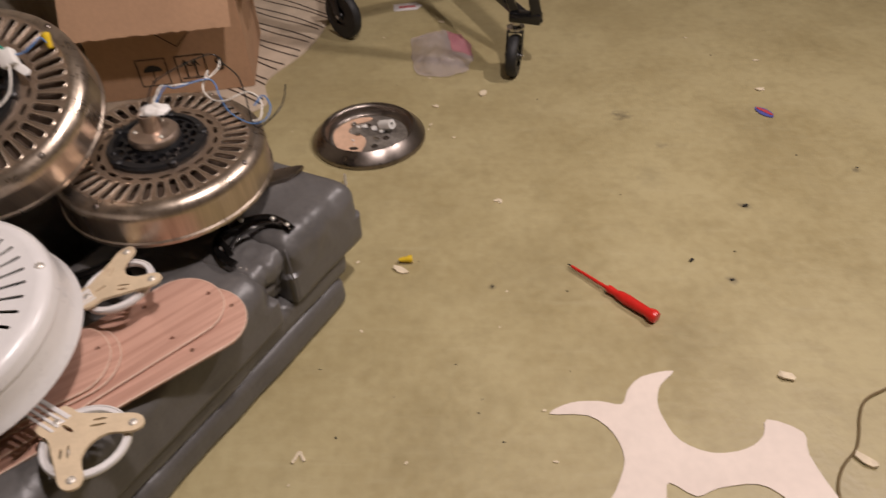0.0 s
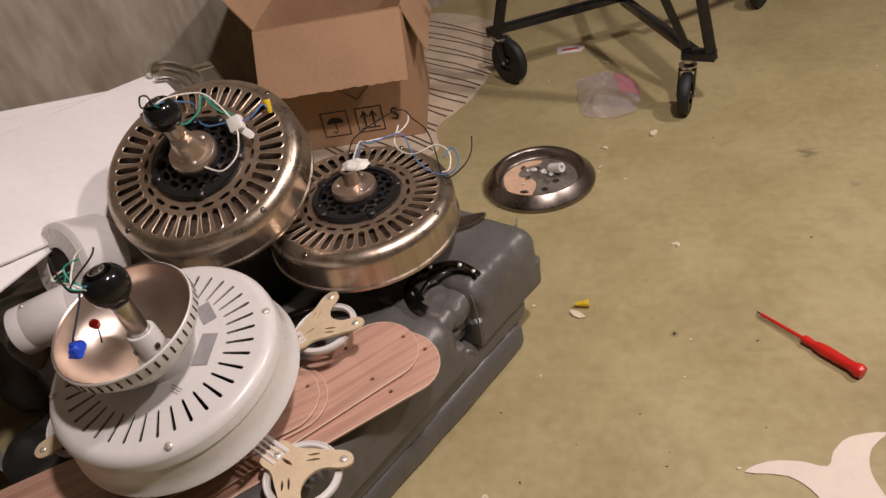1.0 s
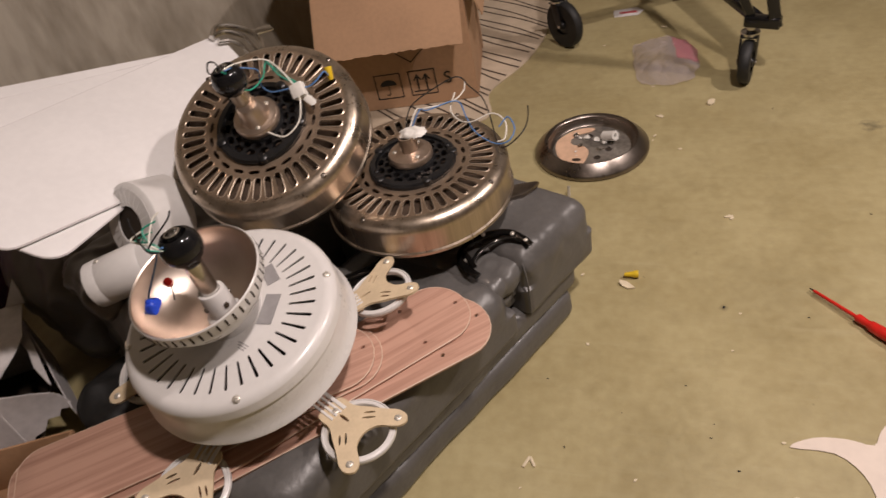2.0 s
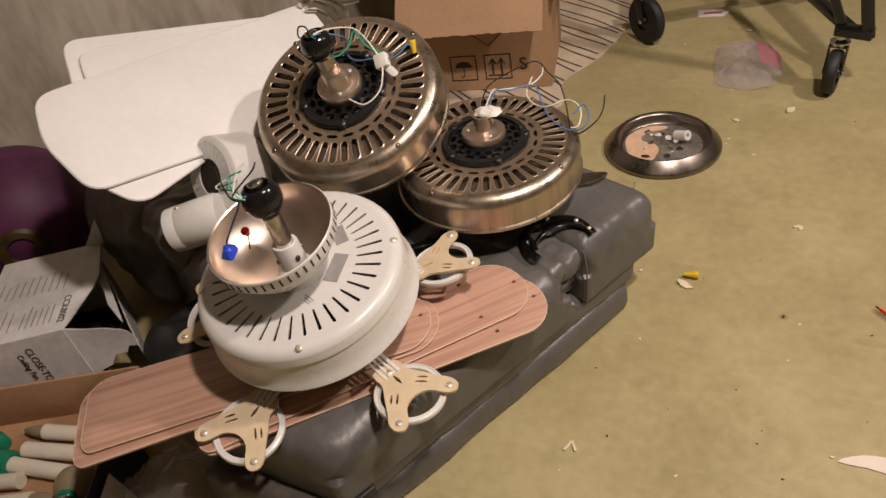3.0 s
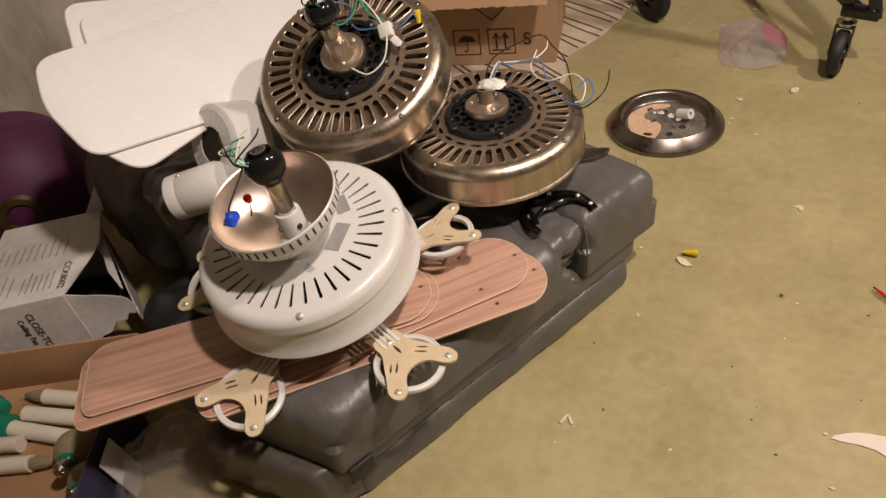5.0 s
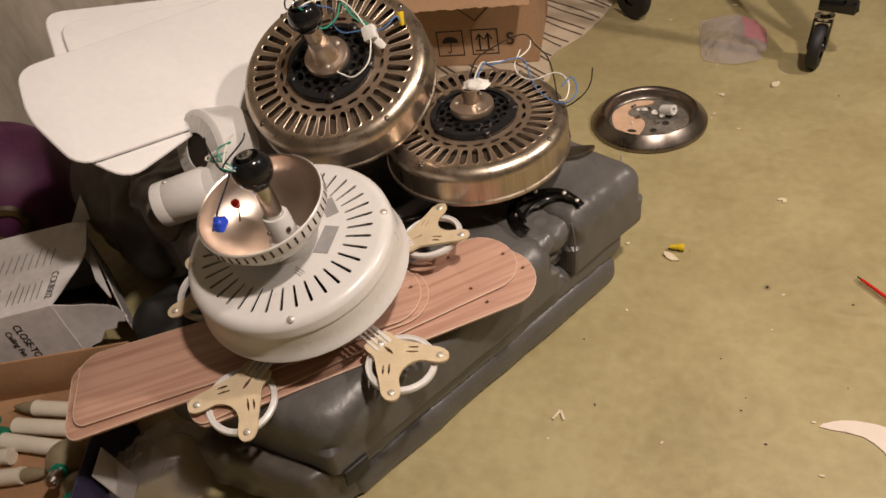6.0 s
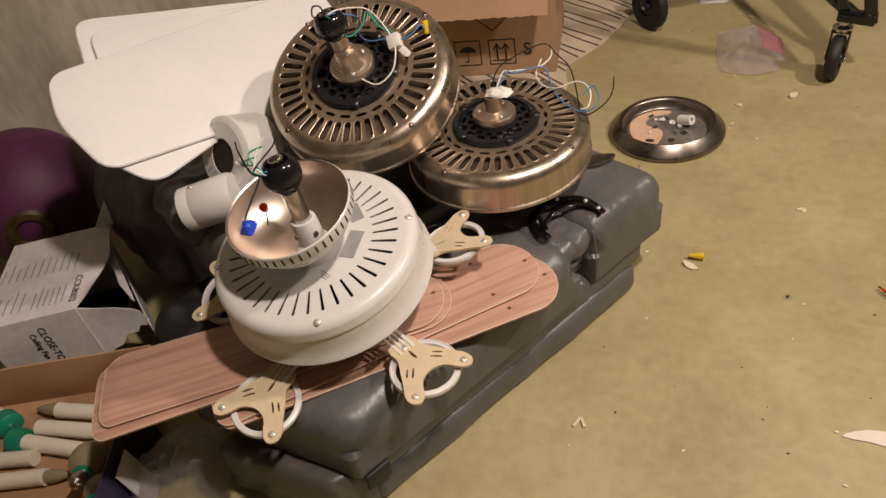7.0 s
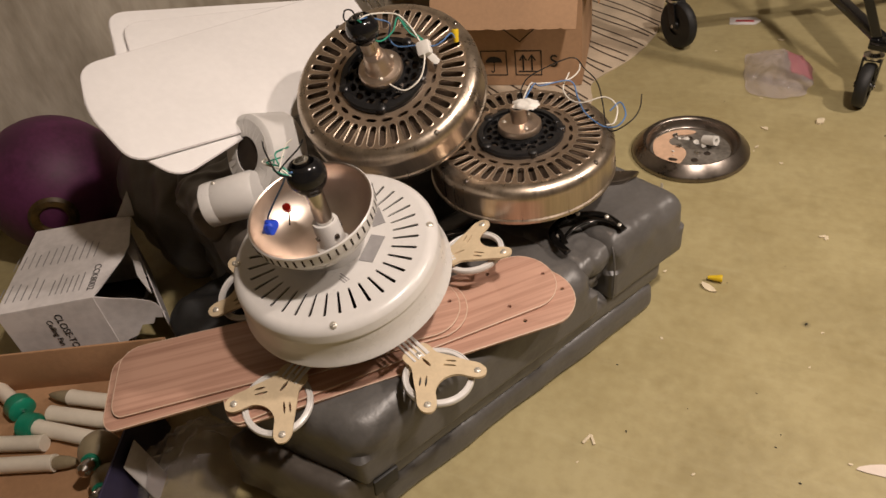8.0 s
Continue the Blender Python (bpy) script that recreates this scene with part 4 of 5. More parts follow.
# ---- loose things on the floor ----
def screwdriver():
    p, q = Vector((0.201, 1.206, 0.009)), Vector((0.352, 1.052, 0.0135))
    m = frame_of(p, q - p, (0, 0, 1))
    t = thing("screwdriver", m, "red insulated screwdriver lying on the painted floor", "screwdriver")
    L = (q - p).length
    part("shaft", lathe([(0, 0.008), (0.0024, 0.008), (0.0030, 0.012), (0.0036, L * 0.48), (0, L * 0.48)], 16), M["red"], t, "red insulated shaft")
    part("tip", lathe([(0, 0), (0.0016, 0.0), (0.0018, 0.009), (0, 0.009)], 12), M["black"], t)
    part("handle", lathe([(0, L * 0.46), (0.0075, L * 0.465), (0.0085, L * 0.49), (0.0075, L * 0.53), (0.0068, L * 0.56), (0.0100, L * 0.60), (0.0112, L * 0.68), (0.0105, L * 0.80), (0.0098, L * 0.90), (0.0130, L * 0.94), (0.0132, L * 0.97), (0.011, L * 0.995), (0, L)], 10), M["red"], t)


screwdriver()


def wire_nut(p, turn, material, label):
    t = thing("wire_nut", pose(*p) @ pose(0, 0, 0, 90, 0, turn), label, "wire nut")
    prof = [(0, 0.0), (0.0035, 0.0), (0.0045, 0.003), (0.0066, 0.018), (0.0078, 0.020), (0.0084, 0.029), (0.0068, 0.029), (0.006, 0.020), (0, 0.020)]
    part("cap", lathe(prof, 12), material, t)


wire_nut((-0.149, 1.220, 0.009), 98, M["yellow"], "yellow twist-on wire nut lying on the floor")


def paper_cutout():
    o = [(0.14, 0.845), (0.177, 0.868), (0.225, 0.872), (0.262, 0.866), (0.276, 0.895), (0.305, 0.925), (0.361, 0.938), (0.333, 0.906), (0.322, 0.87), (0.327, 0.835), (0.345, 0.797), (0.39, 0.775), (0.444, 0.783), (0.478, 0.808), (0.493, 0.839), (0.542, 0.815), (0.538, 0.775), (0.556, 0.704), (0.585, 0.655), (0.50, 0.67), (0.48, 0.70), (0.446, 0.722), (0.385, 0.714), (0.35, 0.70), (0.314, 0.722), (0.305, 0.697), (0.29, 0.64), (0.21, 0.66), (0.231, 0.707), (0.252, 0.76), (0.24, 0.81), (0.203, 0.843)]
    bm = slab(smooth_loop(o, 3), 0.0012)
    solo("paper_cutout", bm, M["paper"], pose(0, 0, 0.001), "cream paper cut-out with curved horn shapes, flat on the floor", "paper", smooth=0)


paper_cutout()


# ---- purple ball and white carton ----
def purple_ball():
    r = 0.172
    t = thing("exercise_ball", pose(-1.70, 0.925, r * 0.985), "dark purple rubber ball with an ochre ring, on the floor", "ball")
    prof = [(r * math.cos(radians(a)), r * math.sin(radians(a))) for a in range(-90, 91, 6)]
    part("skin", lathe([(max(0.0, x) if x > 1e-5 else 0.0, z) for x, z in prof], 56), M["purple"], t)
    q = frame_of(Vector((0.72, -0.68, 0.02)).normalized() * (r + 0.0005), (0.72, -0.68, 0.02), (0, 0, 1))
    part("ring", lathe([(0.030, 0.001), (0.034, 0.005), (0.048, 0.004), (0.055, -0.004), (0.05, -0.01), (0.03, -0.006)], 36, closed=True), M["ochre"], t, "ochre ring", at=q)


purple_ball()


def white_carton():
    # x runs along the printed front, away to the wall; y into the box's depth
    c = Vector((-1.234, 0.617, 0))
    ex, ey = Vector((-0.838, -0.545, 0)), Vector((-0.545, 0.838, 0))
    m = Matrix.Translation(c) @ Matrix((ex, ey, ex.cross(ey))).transposed().to_4x4()
    # ex cross ey points down, so turn the box over: z is measured downwards from the top
    m = Matrix.Translation(Vector((0, 0, 0.19))) @ m
    t = thing("white_carton", m, "opened white product carton with printed text and torn flaps", "box")
    L, D, Hh = 0.195, 0.274, 0.184
    th = 0.003
    def panel(name, size, centre, label=""):
        part(name, box(size, centre, 0.0008), M["carton"], t, label, smooth=0)
    panel("top_panel", (L, D, th), (L / 2, D / 2, th / 2))
    panel("front_panel", (L, th, Hh), (L / 2, th / 2, Hh / 2 + th))
    panel("back_panel", (L, th, Hh), (L / 2, D - th / 2, Hh / 2 + th))
    panel("end_panel", (th, D - 2 * th, Hh), (L - th / 2, D / 2, Hh / 2 + th))
    panel("bottom_panel", (L, D, th), (L / 2, D / 2, Hh + th))
    # added dark sheet over the base, standing in for the carton's inner shade
    part("inside_face", box((L - 0.01, D - 0.01, 0.002), (L / 2, D / 2, Hh - 0.004)), M["void"], t)
    # flaps round the open end, which faces the mat; z is the depth below the top
    def flap(name, p, q, pts, label=""):
        """A flat flap whose x runs from p towards q and whose y runs down."""
        p, q = Vector(p), Vector(q)
        d = (q - p).normalized()
        down = (Vector((0, 0, 1)) - d * d.z).normalized()
        f = Matrix((d, down, d.cross(down))).transposed().to_4x4()
        part(name, slab(pts, 0.0025), M["carton"], t, label, smooth=0, at=Matrix.Translation(p) @ f)
    part("top_flap", slab([(0, 0.002), (-0.010, 0.03), (-0.036, 0.125), (-0.040, 0.16), (-0.033, 0.20), (-0.022, 0.268), (0, 0.272)], th), M["carton"], t, "torn top flap", smooth=0, at=pose(0, 0, 0, 0, 4, 0))
    flap("pointed_flap", (0.012, 0.271, 0), (-0.06, 0.271, 0), [(0, 0), (0.024, -0.030), (0.050, -0.064), (0.046, -0.03), (0.040, 0.003)], "pointed torn flap standing up")
    flap("front_flap", (0, 0.001, 0), (-0.128, 0.014, 0.012), [(0, 0.001), (0.035, 0.014), (0.066, 0.022), (0.098, 0.036), (0.108, 0.046), (0.120, 0.074), (0.112, 0.086), (0.098, 0.082), (0.090, 0.098), (0.068, 0.096), (0.052, 0.122), (0.030, 0.130), (0.018, 0.165), (0, 0.184)], "torn front flap")
    flap("end_flap", (0, 0.271, 0.045), (-0.118, -0.015, 0.075), [(0, 0), (0.08, -0.004), (0.16, 0.004), (0.24, 0.0), (0.30, 0.012), (0.30, 0.10), (0, 0.13)], "loose end flap")
    part("curled_edge", slab([(0.0, 0.0), (-0.02, -0.022), (-0.075, -0.026), (-0.15, -0.014), (-0.22, -0.016), (-0.29, -0.004), (-0.30, 0.0)], 0.002), M["carton"], t, "curled torn edge", smooth=0, at=pose(0.0, 0.272, 0.045, 0, 0, math.degrees(math.atan2(0.286, 0.118))) @ pose(0, 0, 0, 28, -6, 0))
    def bars(name, x0, x1, y0, y1, n, w):
        rnd = random.Random(int(x0 * 1000))
        for k in range(n):
            x = x0 + (x1 - x0) * k / (n - 1)
            e = y1 - rnd.uniform(0, 0.35) * (y1 - y0)
            part(name, box((w, e - y0, 0.0006), (x, (y0 + e) / 2, -0.0004)), M["greyink"], t, smooth=0)
    bars("print_line", 0.035, 0.095, 0.03, 0.10, 6, 0.0022)
    bars("print_line", 0.120, 0.200, 0.03, 0.10, 6, 0.0022)
    bars("print_line", 0.030, 0.200, 0.135, 0.20, 12, 0.0022)
    flip = pose(0, 0, 0, 180, 0, 0)
    lettering("print_code", "CCK8002", 0.020, pose(0.012, 0.065, -0.0006) @ flip @ pose(0, 0, 0, 0, 0, 90), t, M["ink"])
    fr = pose(0.085, -0.0006, 0.075) @ Matrix(((0, -1, 0, 0), (0, 0, -1, 0), (1, 0, 0, 0), (0, 0, 0, 1)))
    lettering("print_title", "CLOSE-TO", 0.0205, fr, t, M["ink"])
    lettering("print_title", "Ceiling Fan", 0.0165, pose(0.022, 0, 0) @ fr, t, M["ink"])


white_carton()


# ---- cardboard tray with candle sleeves ----
def tray():
    q = Vector((-1.093, 0.63, 0.0))
    ex, ey = Vector((-0.895, -0.446, 0)), Vector((0.446, -0.895, 0))
    m = Matrix.Translation(q) @ Matrix((ex, ey, ex.cross(ey))).transposed().to_4x4()
    t = thing("cardboard_tray", m, "shallow open cardboard tray on the floor", "box")
    L, D, h = 0.62, 0.46, 0.11
    part("back_wall", box((L, 0.005, h), (L / 2, 0.0025, h / 2), 0.001), M["card_in"], t)
    part("front_wall", box((L, 0.005, h), (L / 2, D - 0.0025, h / 2), 0.001), M["card_in"], t)
    part("end_wall", box((0.005, D - 0.01, h), (0.0025, D / 2, h / 2), 0.001), M["card_in"], t)
    part("end_wall", box((0.005, D - 0.01, h), (L - 0.0025, D / 2, h / 2), 0.001), M["card_in"], t)
    part("base", box((L - 0.01, D - 0.01, 0.004), (L / 2, D / 2, 0.003)), M["card_in"], t)


tray()


def candle_bulb(p, q, r=0.0155, tip=None, cap=None):
    p, q = Vector(p), Vector(q)
    d = q - p
    L = d.length
    t = thing("candle_sleeve", frame_of(p, d, (0, 0, 1)), "ivory plastic candle sleeve lying in the cardboard tray", "lamp part", "candle sleeves")
    part("sleeve", lathe([(0, 0), (r * 0.7, 0), (r * 0.95, 0.002), (r, 0.006), (r, L - 0.008), (r * 1.04, L - 0.006), (r * 1.04, L), (r * 0.6, L), (0, L)], 24), M["candle"], t)
    if tip:
        part("bulb_tip", lathe([(r * 0.75, L), (r * 0.85, L + 0.010), (r * 0.7, L + 0.028), (r * 0.3, L + 0.048), (0, L + 0.055)], 24), M["olive"], t, "grey frosted bulb tip")
    if cap:
        part("plug", lathe([(0, L), (r * 1.5, L), (r * 1.7, L + 0.006), (r * 1.7, L + 0.03), (r * 1.2, L + 0.036), (0, L + 0.036)], 24), M["greenplug"], t, "green plastic plug")
        part("clip", tube([(0, 0, L + 0.036), (0.004, 0.004, L + 0.05)], 0.006, 12), M["steel"], t, "bright metal contact")


Z = 0.021
candle_bulb((-1.130, 0.515, Z), (-1.262, 0.486, Z), tip=True)
candle_bulb((-1.115, 0.474, Z), (-1.270, 0.441, Z))
candle_bulb((-1.085, 0.434, Z), (-1.268, 0.406, Z), cap=True)
candle_bulb((-1.37, 0.325, Z), (-1.222, 0.385, Z))
candle_bulb((-1.37, 0.27, Z), (-1.165, 0.360, Z), tip=True)
candle_bulb((-1.47, 0.455, Z), (-1.365, 0.432, Z), cap=True)


def globe_bulb(p, r):
    t = thing("globe_bulb", pose(*p) @ pose(0, 0, 0, 65, 0, 30), "frosted globe bulb with a green collar in the tray", "light bulb")
    part("globe", lathe([(0.0, -r)] + [(r * math.cos(radians(a)), r * math.sin(radians(a))) for a in range(-75, 60, 15)] + [(0.014, r * 0.95)], 28), M["olive"], t)
    part("collar", lathe([(0.014, r * 0.93), (0.0165, r * 0.94), (0.0165, r * 1.08), (0.012, r * 1.1)], 20), M["greenplug"], t)
    part("cap", lathe([(0.012, r * 1.05), (0.0125, r * 1.8), (0.006, r * 1.95), (0, r * 1.95)], 20), M["steel"], t)


globe_bulb((-1.080, 0.404, 0.042), 0.038)
globe_bulb((-1.019, 0.366, 0.036), 0.032)


# ---- crumpled film ----
def crumple(w, d, h, n=26, seed=1.0, freq=16.0, keep=1.0):
    bm = bmesh.new()
    g = {}
    for i in range(n + 1):
        for j in range(n + 1):
            x, y = i / n * 2 - 1, j / n * 2 - 1
            f = math.sqrt(max(abs(x), abs(y)) ** 2 / max(1e-6, x * x + y * y)) if (x or y) else 1
            x, y = x * (0.35 + 0.65 * f), y * (0.35 + 0.65 * f)
            p = Vector((x * w / 2, y * d / 2, 0))
            q = p * freq + Vector((seed, seed, seed))
            rim = 1 + 0.16 * noise.noise(Vector((x * 2.2, y * 2.2, seed)))
            dome = max(0.0, 1 - (x * x + y * y)) ** 0.5
            z = h * (0.55 * dome + 0.5 * abs(noise.noise(q)) + 0.25 * abs(noise.noise(q * 2.6)))
            g[i, j] = bm.verts.new((p.x * rim, p.y * rim, 0.002 + z * (0.3 + 0.7 * dome)))
    for i in range(n):
        for j in range(n):
            bm.faces.new((g[i, j], g[i + 1, j], g[i + 1, j + 1], g[i, j + 1]))
    return bm


def plastic_bag():
    t = thing("plastic_bag", pose(-0.108, 2.175, 0, 0, 0, 8), "crumpled clear plastic bag with a pink print, on the floor", "plastic bag")
    part("film", crumple(0.190, 0.31, 0.055, 44, 3.0, 14), M["film"], t, smooth=0)
    bm = crumple(0.190, 0.31, 0.055, 44, 3.0, 14)
    off = [f for f in bm.faces if not (0.030 < f.calc_center_median().x < 0.105 and -0.045 < f.calc_center_median().y < 0.13)]
    bmesh.ops.delete(bm, geom=off, context="FACES")
    bmesh.ops.translate(bm, vec=(0, 0, 0.0015), verts=bm.verts[:])
    part("print", bm, M["pinkfilm"], t, "pink printed patch", smooth=20)


plastic_bag()

solo("plastic_wrap", crumple(0.19, 0.22, 0.12, 44, 11.0, 20), M["wrap"], pose(-0.905, 0.445, 0.002, 0, 0, 20), "crumpled clear plastic wrap on the floor beside the tray", "plastic wrap", smooth=0)
bm = box((0.004, 0.26, 0.128), (0, 0, 0.064), 0.001)
solo("navy_card", bm, M["navy"], pose(-0.966, 0.394, 0, 0, -3, 26.5), "dark navy printed card standing beside the tray", "card", smooth=0)
bm = box((0.003, 0.055, 0.11), (0, 0, 0.055), 0.0008)
solo("white_card", bm, M["carton"], pose(-0.945, 0.402, 0, 0, -9, 27), "small white card beside the tray", "card", smooth=0)


# ---- wires ----
def wire(parent, name, pts, material, r=0.0014, label=""):
    return part(name, tube(pts, r, 6, smooth_steps=6), material, parent, label)


wire(motor_a, "green_wire", [(-0.012, -0.010, 0.128), (-0.014, -0.005, 0.115), (-0.010, 0.0, 0.09), (-0.021, 0.009, 0.07), (-0.051, 0.015, 0.06), (-0.083, 0.009, 0.055), (-0.066, 0.034, 0.046), (-0.058, 0.062, 0.035)], M["green"])
wire(motor_a, "green_wire", [(-0.085, 0.007, 0.058), (-0.080, 0.018, 0.052), (-0.071, 0.036, 0.045), (-0.059, 0.066, 0.035)], M["green"])
wire(motor_a, "white_wire", [(-0.014, -0.008, 0.128), (-0.030, -0.004, 0.12), (-0.061, 0.0, 0.09), (-0.085, 0.010, 0.06), (-0.074, 0.035, 0.05), (-0.054, 0.061, 0.035)], M["whitewire"])
wire(motor_a, "blue_wire", [(-0.014, -0.006, 0.128), (-0.026, -0.004, 0.118), (-0.040, 0.008, 0.1), (-0.053, 0.013, 0.075), (-0.057, -0.005, 0.03), (-0.049, 0.013, 0.022), (-0.055, 0.045, 0.025), (-0.056, 0.06, 0.03)], M["blue"])
wire(motor_a, "blue_wire", [(-0.056, 0.066, 0.03), (-0.058, 0.082, 0.03), (-0.069, 0.094, 0.032), (-0.088, 0.101, 0.03), (-0.088, 0.106, 0.02)], M["blue"])
wire(motor_a, "white_wire", [(-0.045, 0.066, 0.03), (-0.031, 0.075, 0.03), (-0.004, 0.078, 0.02), (0.017, 0.071, 0.017), (0.030, 0.057, 0.016), (0.027, 0.034, 0.018), (0.022, 0.012, 0.028)], M["whitewire"])
wire(motor_a, "black_wire", [(-0.012, -0.012, 0.128), (-0.03, -0.03, 0.125), (-0.035, -0.05, 0.115), (-0.02, -0.045, 0.11), (-0.012, -0.014, 0.126)], M["black"])
part("connector", box((0.026, 0.024, 0.018), (0, 0, 0), 0.004), M["tape"], motor_a, "white taped connector", at=pose(-0.050, 0.066, 0.028, 15, 20, 30))
part("tape_tail", crumple(0.03, 0.013, 0.002, 10, 4.0, 60), M["tape"], motor_a, at=pose(-0.039, 0.086, 0.020, 10, 0, 60))
part("wire_cap", lathe([(0, 0.0), (0.0035, 0.0), (0.0045, 0.003), (0.0058, 0.014), (0.0066, 0.016), (0.0066, 0.022), (0, 0.022)], 12), M["yellow"], motor_a, "yellow wire nut", at=frame_of((-0.086, 0.108, 0.010), (-0.6, -0.25, 0.5), (0, 0, 1)))

IB = MOTOR_B @ pose(0, 0, 0, 0, 0, 16)
IB = IB.inverted()
def wb(pts):
    return [IB @ Vector(p) for p in pts]
wire(motor_b, "black_wire", wb([(-0.500, 1.095, 0.44), (-0.508, 1.14, 0.455), (-0.505, 1.19, 0.455), (-0.478, 1.30, 0.435), (-0.462, 1.325, 0.425), (-0.440, 1.30, 0.42), (-0.400, 1.25, 0.42), (-0.372, 1.19, 0.41), (-0.350, 1.135, 0.395), (-0.330, 1.118, 0.40), (-0.305, 1.135, 0.415), (-0.300, 1.169, 0.42), (-0.308, 1.218, 0.42)]), M["black"], 0.0013)
wire(motor_b, "white_wire", wb([(-0.497, 1.10, 0.44), (-0.500, 1.16, 0.45), (-0.497, 1.193, 0.435), (-0.460, 1.24, 0.42), (-0.446, 1.28, 0.42), (-0.453, 1.320, 0.42)]), M["whitewire"])
wire(motor_b, "white_wire", wb([(-0.462, 1.275, 0.42), (-0.460, 1.23, 0.41), (-0.437, 1.20, 0.405), (-0.407, 1.184, 0.41), (-0.370, 1.195, 0.42), (-0.342, 1.175, 0.415), (-0.338, 1.145, 0.40), (-0.352, 1.14, 0.395)]), M["whitewire"])
wire(motor_b, "blue_wire", wb([(-0.495, 1.10, 0.44), (-0.497, 1.17, 0.445), (-0.492, 1.195, 0.43), (-0.450, 1.243, 0.42), (-0.425, 1.21, 0.405), (-0.397, 1.165, 0.40), (-0.357, 1.136, 0.395), (-0.330, 1.134, 0.40), (-0.322, 1.158, 0.41), (-0.338, 1.182, 0.42), (-0.352, 1.165, 0.41)]), M["blue"])
part("shaft_tape", crumple(0.050, 0.030, 0.012, 18, 6.0, 46), M["tape"], motor_b, "crumpled white tape on the shaft", at=pose(-0.006, 0.012, 0.056, 10, -4, 70))

AT_BALL = pose(-0.0016, 0.0001, 0.0067)   # the wires hang about the hanger ball
for k, (dx, dy, dz, ma) in enumerate(((0.028, -0.02, 0.18, "green"), (0.021, -0.006, 0.192, "green"), (0.024, -0.033, 0.174, "whitewire"), (0.010, 0.004, 0.196, "whitewire"), (0.004, 0.020, 0.192, "black"), (0.030, -0.012, 0.172, "green"), (0.014, -0.03, 0.186, "black"))):
    wire(white_fan_thing, "wire_end", [(0.036, 0.020, 0.172), (0.032 + 0.002 * k, 0.008, 0.182), (dx, dy, dz), (dx - 0.012, dy + 0.02 - 0.005 * k, dz + 0.004)], M[ma], 0.0012).matrix_basis = AT_BALL
wire(white_fan_thing, "blue_wire", [(0.034, 0.022, 0.178), (0.037, 0.012, 0.172), (0.036, -0.004, 0.15), (0.040, -0.034, 0.11), (0.050, -0.044, 0.092), (0.054, -0.040, 0.086)], M["blue"]).matrix_basis = AT_BALL
part("blue_tape", crumple(0.024, 0.024, 0.016, 14, 5.0, 110), M["bluenut"], white_fan_thing, "crumpled blue tape on the wire end", smooth=20, at=AT_BALL @ frame_of((0.060, -0.034, 0.084), (0.3, -0.1, 1.0), (0, 1, 0)))
part("wire_cap", lathe([(0, 0.0), (0.005, 0.0), (0.006, 0.004), (0.006, 0.010), (0, 0.010)], 12), M["red"], white_fan_thing, "red wire nut", at=AT_BALL @ frame_of((0.022, -0.031, 0.083), (0.3, 0.2, 0.8), (0, 1, 0)))
wire(white_fan_thing, "black_wire", [(0.024, -0.029, 0.084), (0.030, -0.026, 0.078), (0.036, -0.027, 0.066)], M["black"], 0.0011).matrix_basis = AT_BALL


# ---- black blade arms and hooks ----
def flat_limb(name, pts, r0, material, parent, squash=0.6):
    base = min(p[2] for p in pts)
    bm = tube(pts, r0, 10, smooth_steps=7)
    for v in bm.verts:
        v.co.z = base + (v.co.z - base) * squash
    part(name, bm, material, parent)


def blade_arm():
    t = thing("blade_arm", Matrix.Translation((-0.36, 1.0, 0.252)), "black chrome scrolled fan blade arm lying on the grey mat", "fan part", "scrolled blade arms")
    k = M["blackchrome"]
    flat_limb("scroll", [(-0.001, -0.062, 0.006), (-0.024, -0.046, 0.010), (-0.040, -0.026, 0.012), (-0.042, 0.000, 0.014), (-0.025, 0.024, 0.018), (0.003, 0.040, 0.022), (0.032, 0.044, 0.022), (0.056, 0.034, 0.018), (0.075, 0.020, 0.012)], 0.0075, k, t)
    flat_limb("scroll", [(-0.016, -0.030, 0.012), (-0.008, -0.004, 0.016), (0.012, 0.020, 0.018), (0.038, 0.030, 0.018), (0.060, 0.026, 0.014)], 0.0045, k, t)
    flat_limb("stem", [(-0.030, 0.010, 0.012), (-0.055, 0.040, 0.020), (-0.080, 0.075, 0.030)], 0.010, k, t)
    flat_limb("scroll", [(-0.040, -0.010, 0.012), (-0.026, -0.026, 0.018), (-0.010, -0.046, 0.010)], 0.0055, k, t)
    for x, y, z in ((-0.028, -0.030, 0.013), (-0.012, 0.032, 0.020), (0.040, 0.038, 0.019), (0.066, 0.026, 0.015)):
        screw(t, (x, y, z), 0.0042)
    p = thing("blade_arm", pose(0, 0, 0), "tip of a black chrome fan blade arm under the motor", "fan part", "scrolled blade arms")
    part("arm", slab(smooth_loop([(-0.30, 1.197), (-0.318, 1.160), (-0.342, 1.146), (-0.40, 1.11), (-0.42, 1.14), (-0.36, 1.178), (-0.335, 1.190)], 3), 0.010, bevel=0.003), M["nickel_dark"], p, at=pose(0, 0, 0.258))
    q = thing("blade_arm", pose(0, 0, 0), "black chrome fan blade arm between the motors", "fan part", "scrolled blade arms")
    flat_limb("arm", [(-0.66, 0.885, 0.262), (-0.60, 0.905, 0.268), (-0.555, 0.935, 0.27), (-0.53, 0.98, 0.28)], 0.009, k, q)
    flat_limb("scroll", [(-0.64, 0.865, 0.26), (-0.59, 0.868, 0.266), (-0.545, 0.885, 0.266), (-0.52, 0.915, 0.262)], 0.006, k, q)


blade_arm()


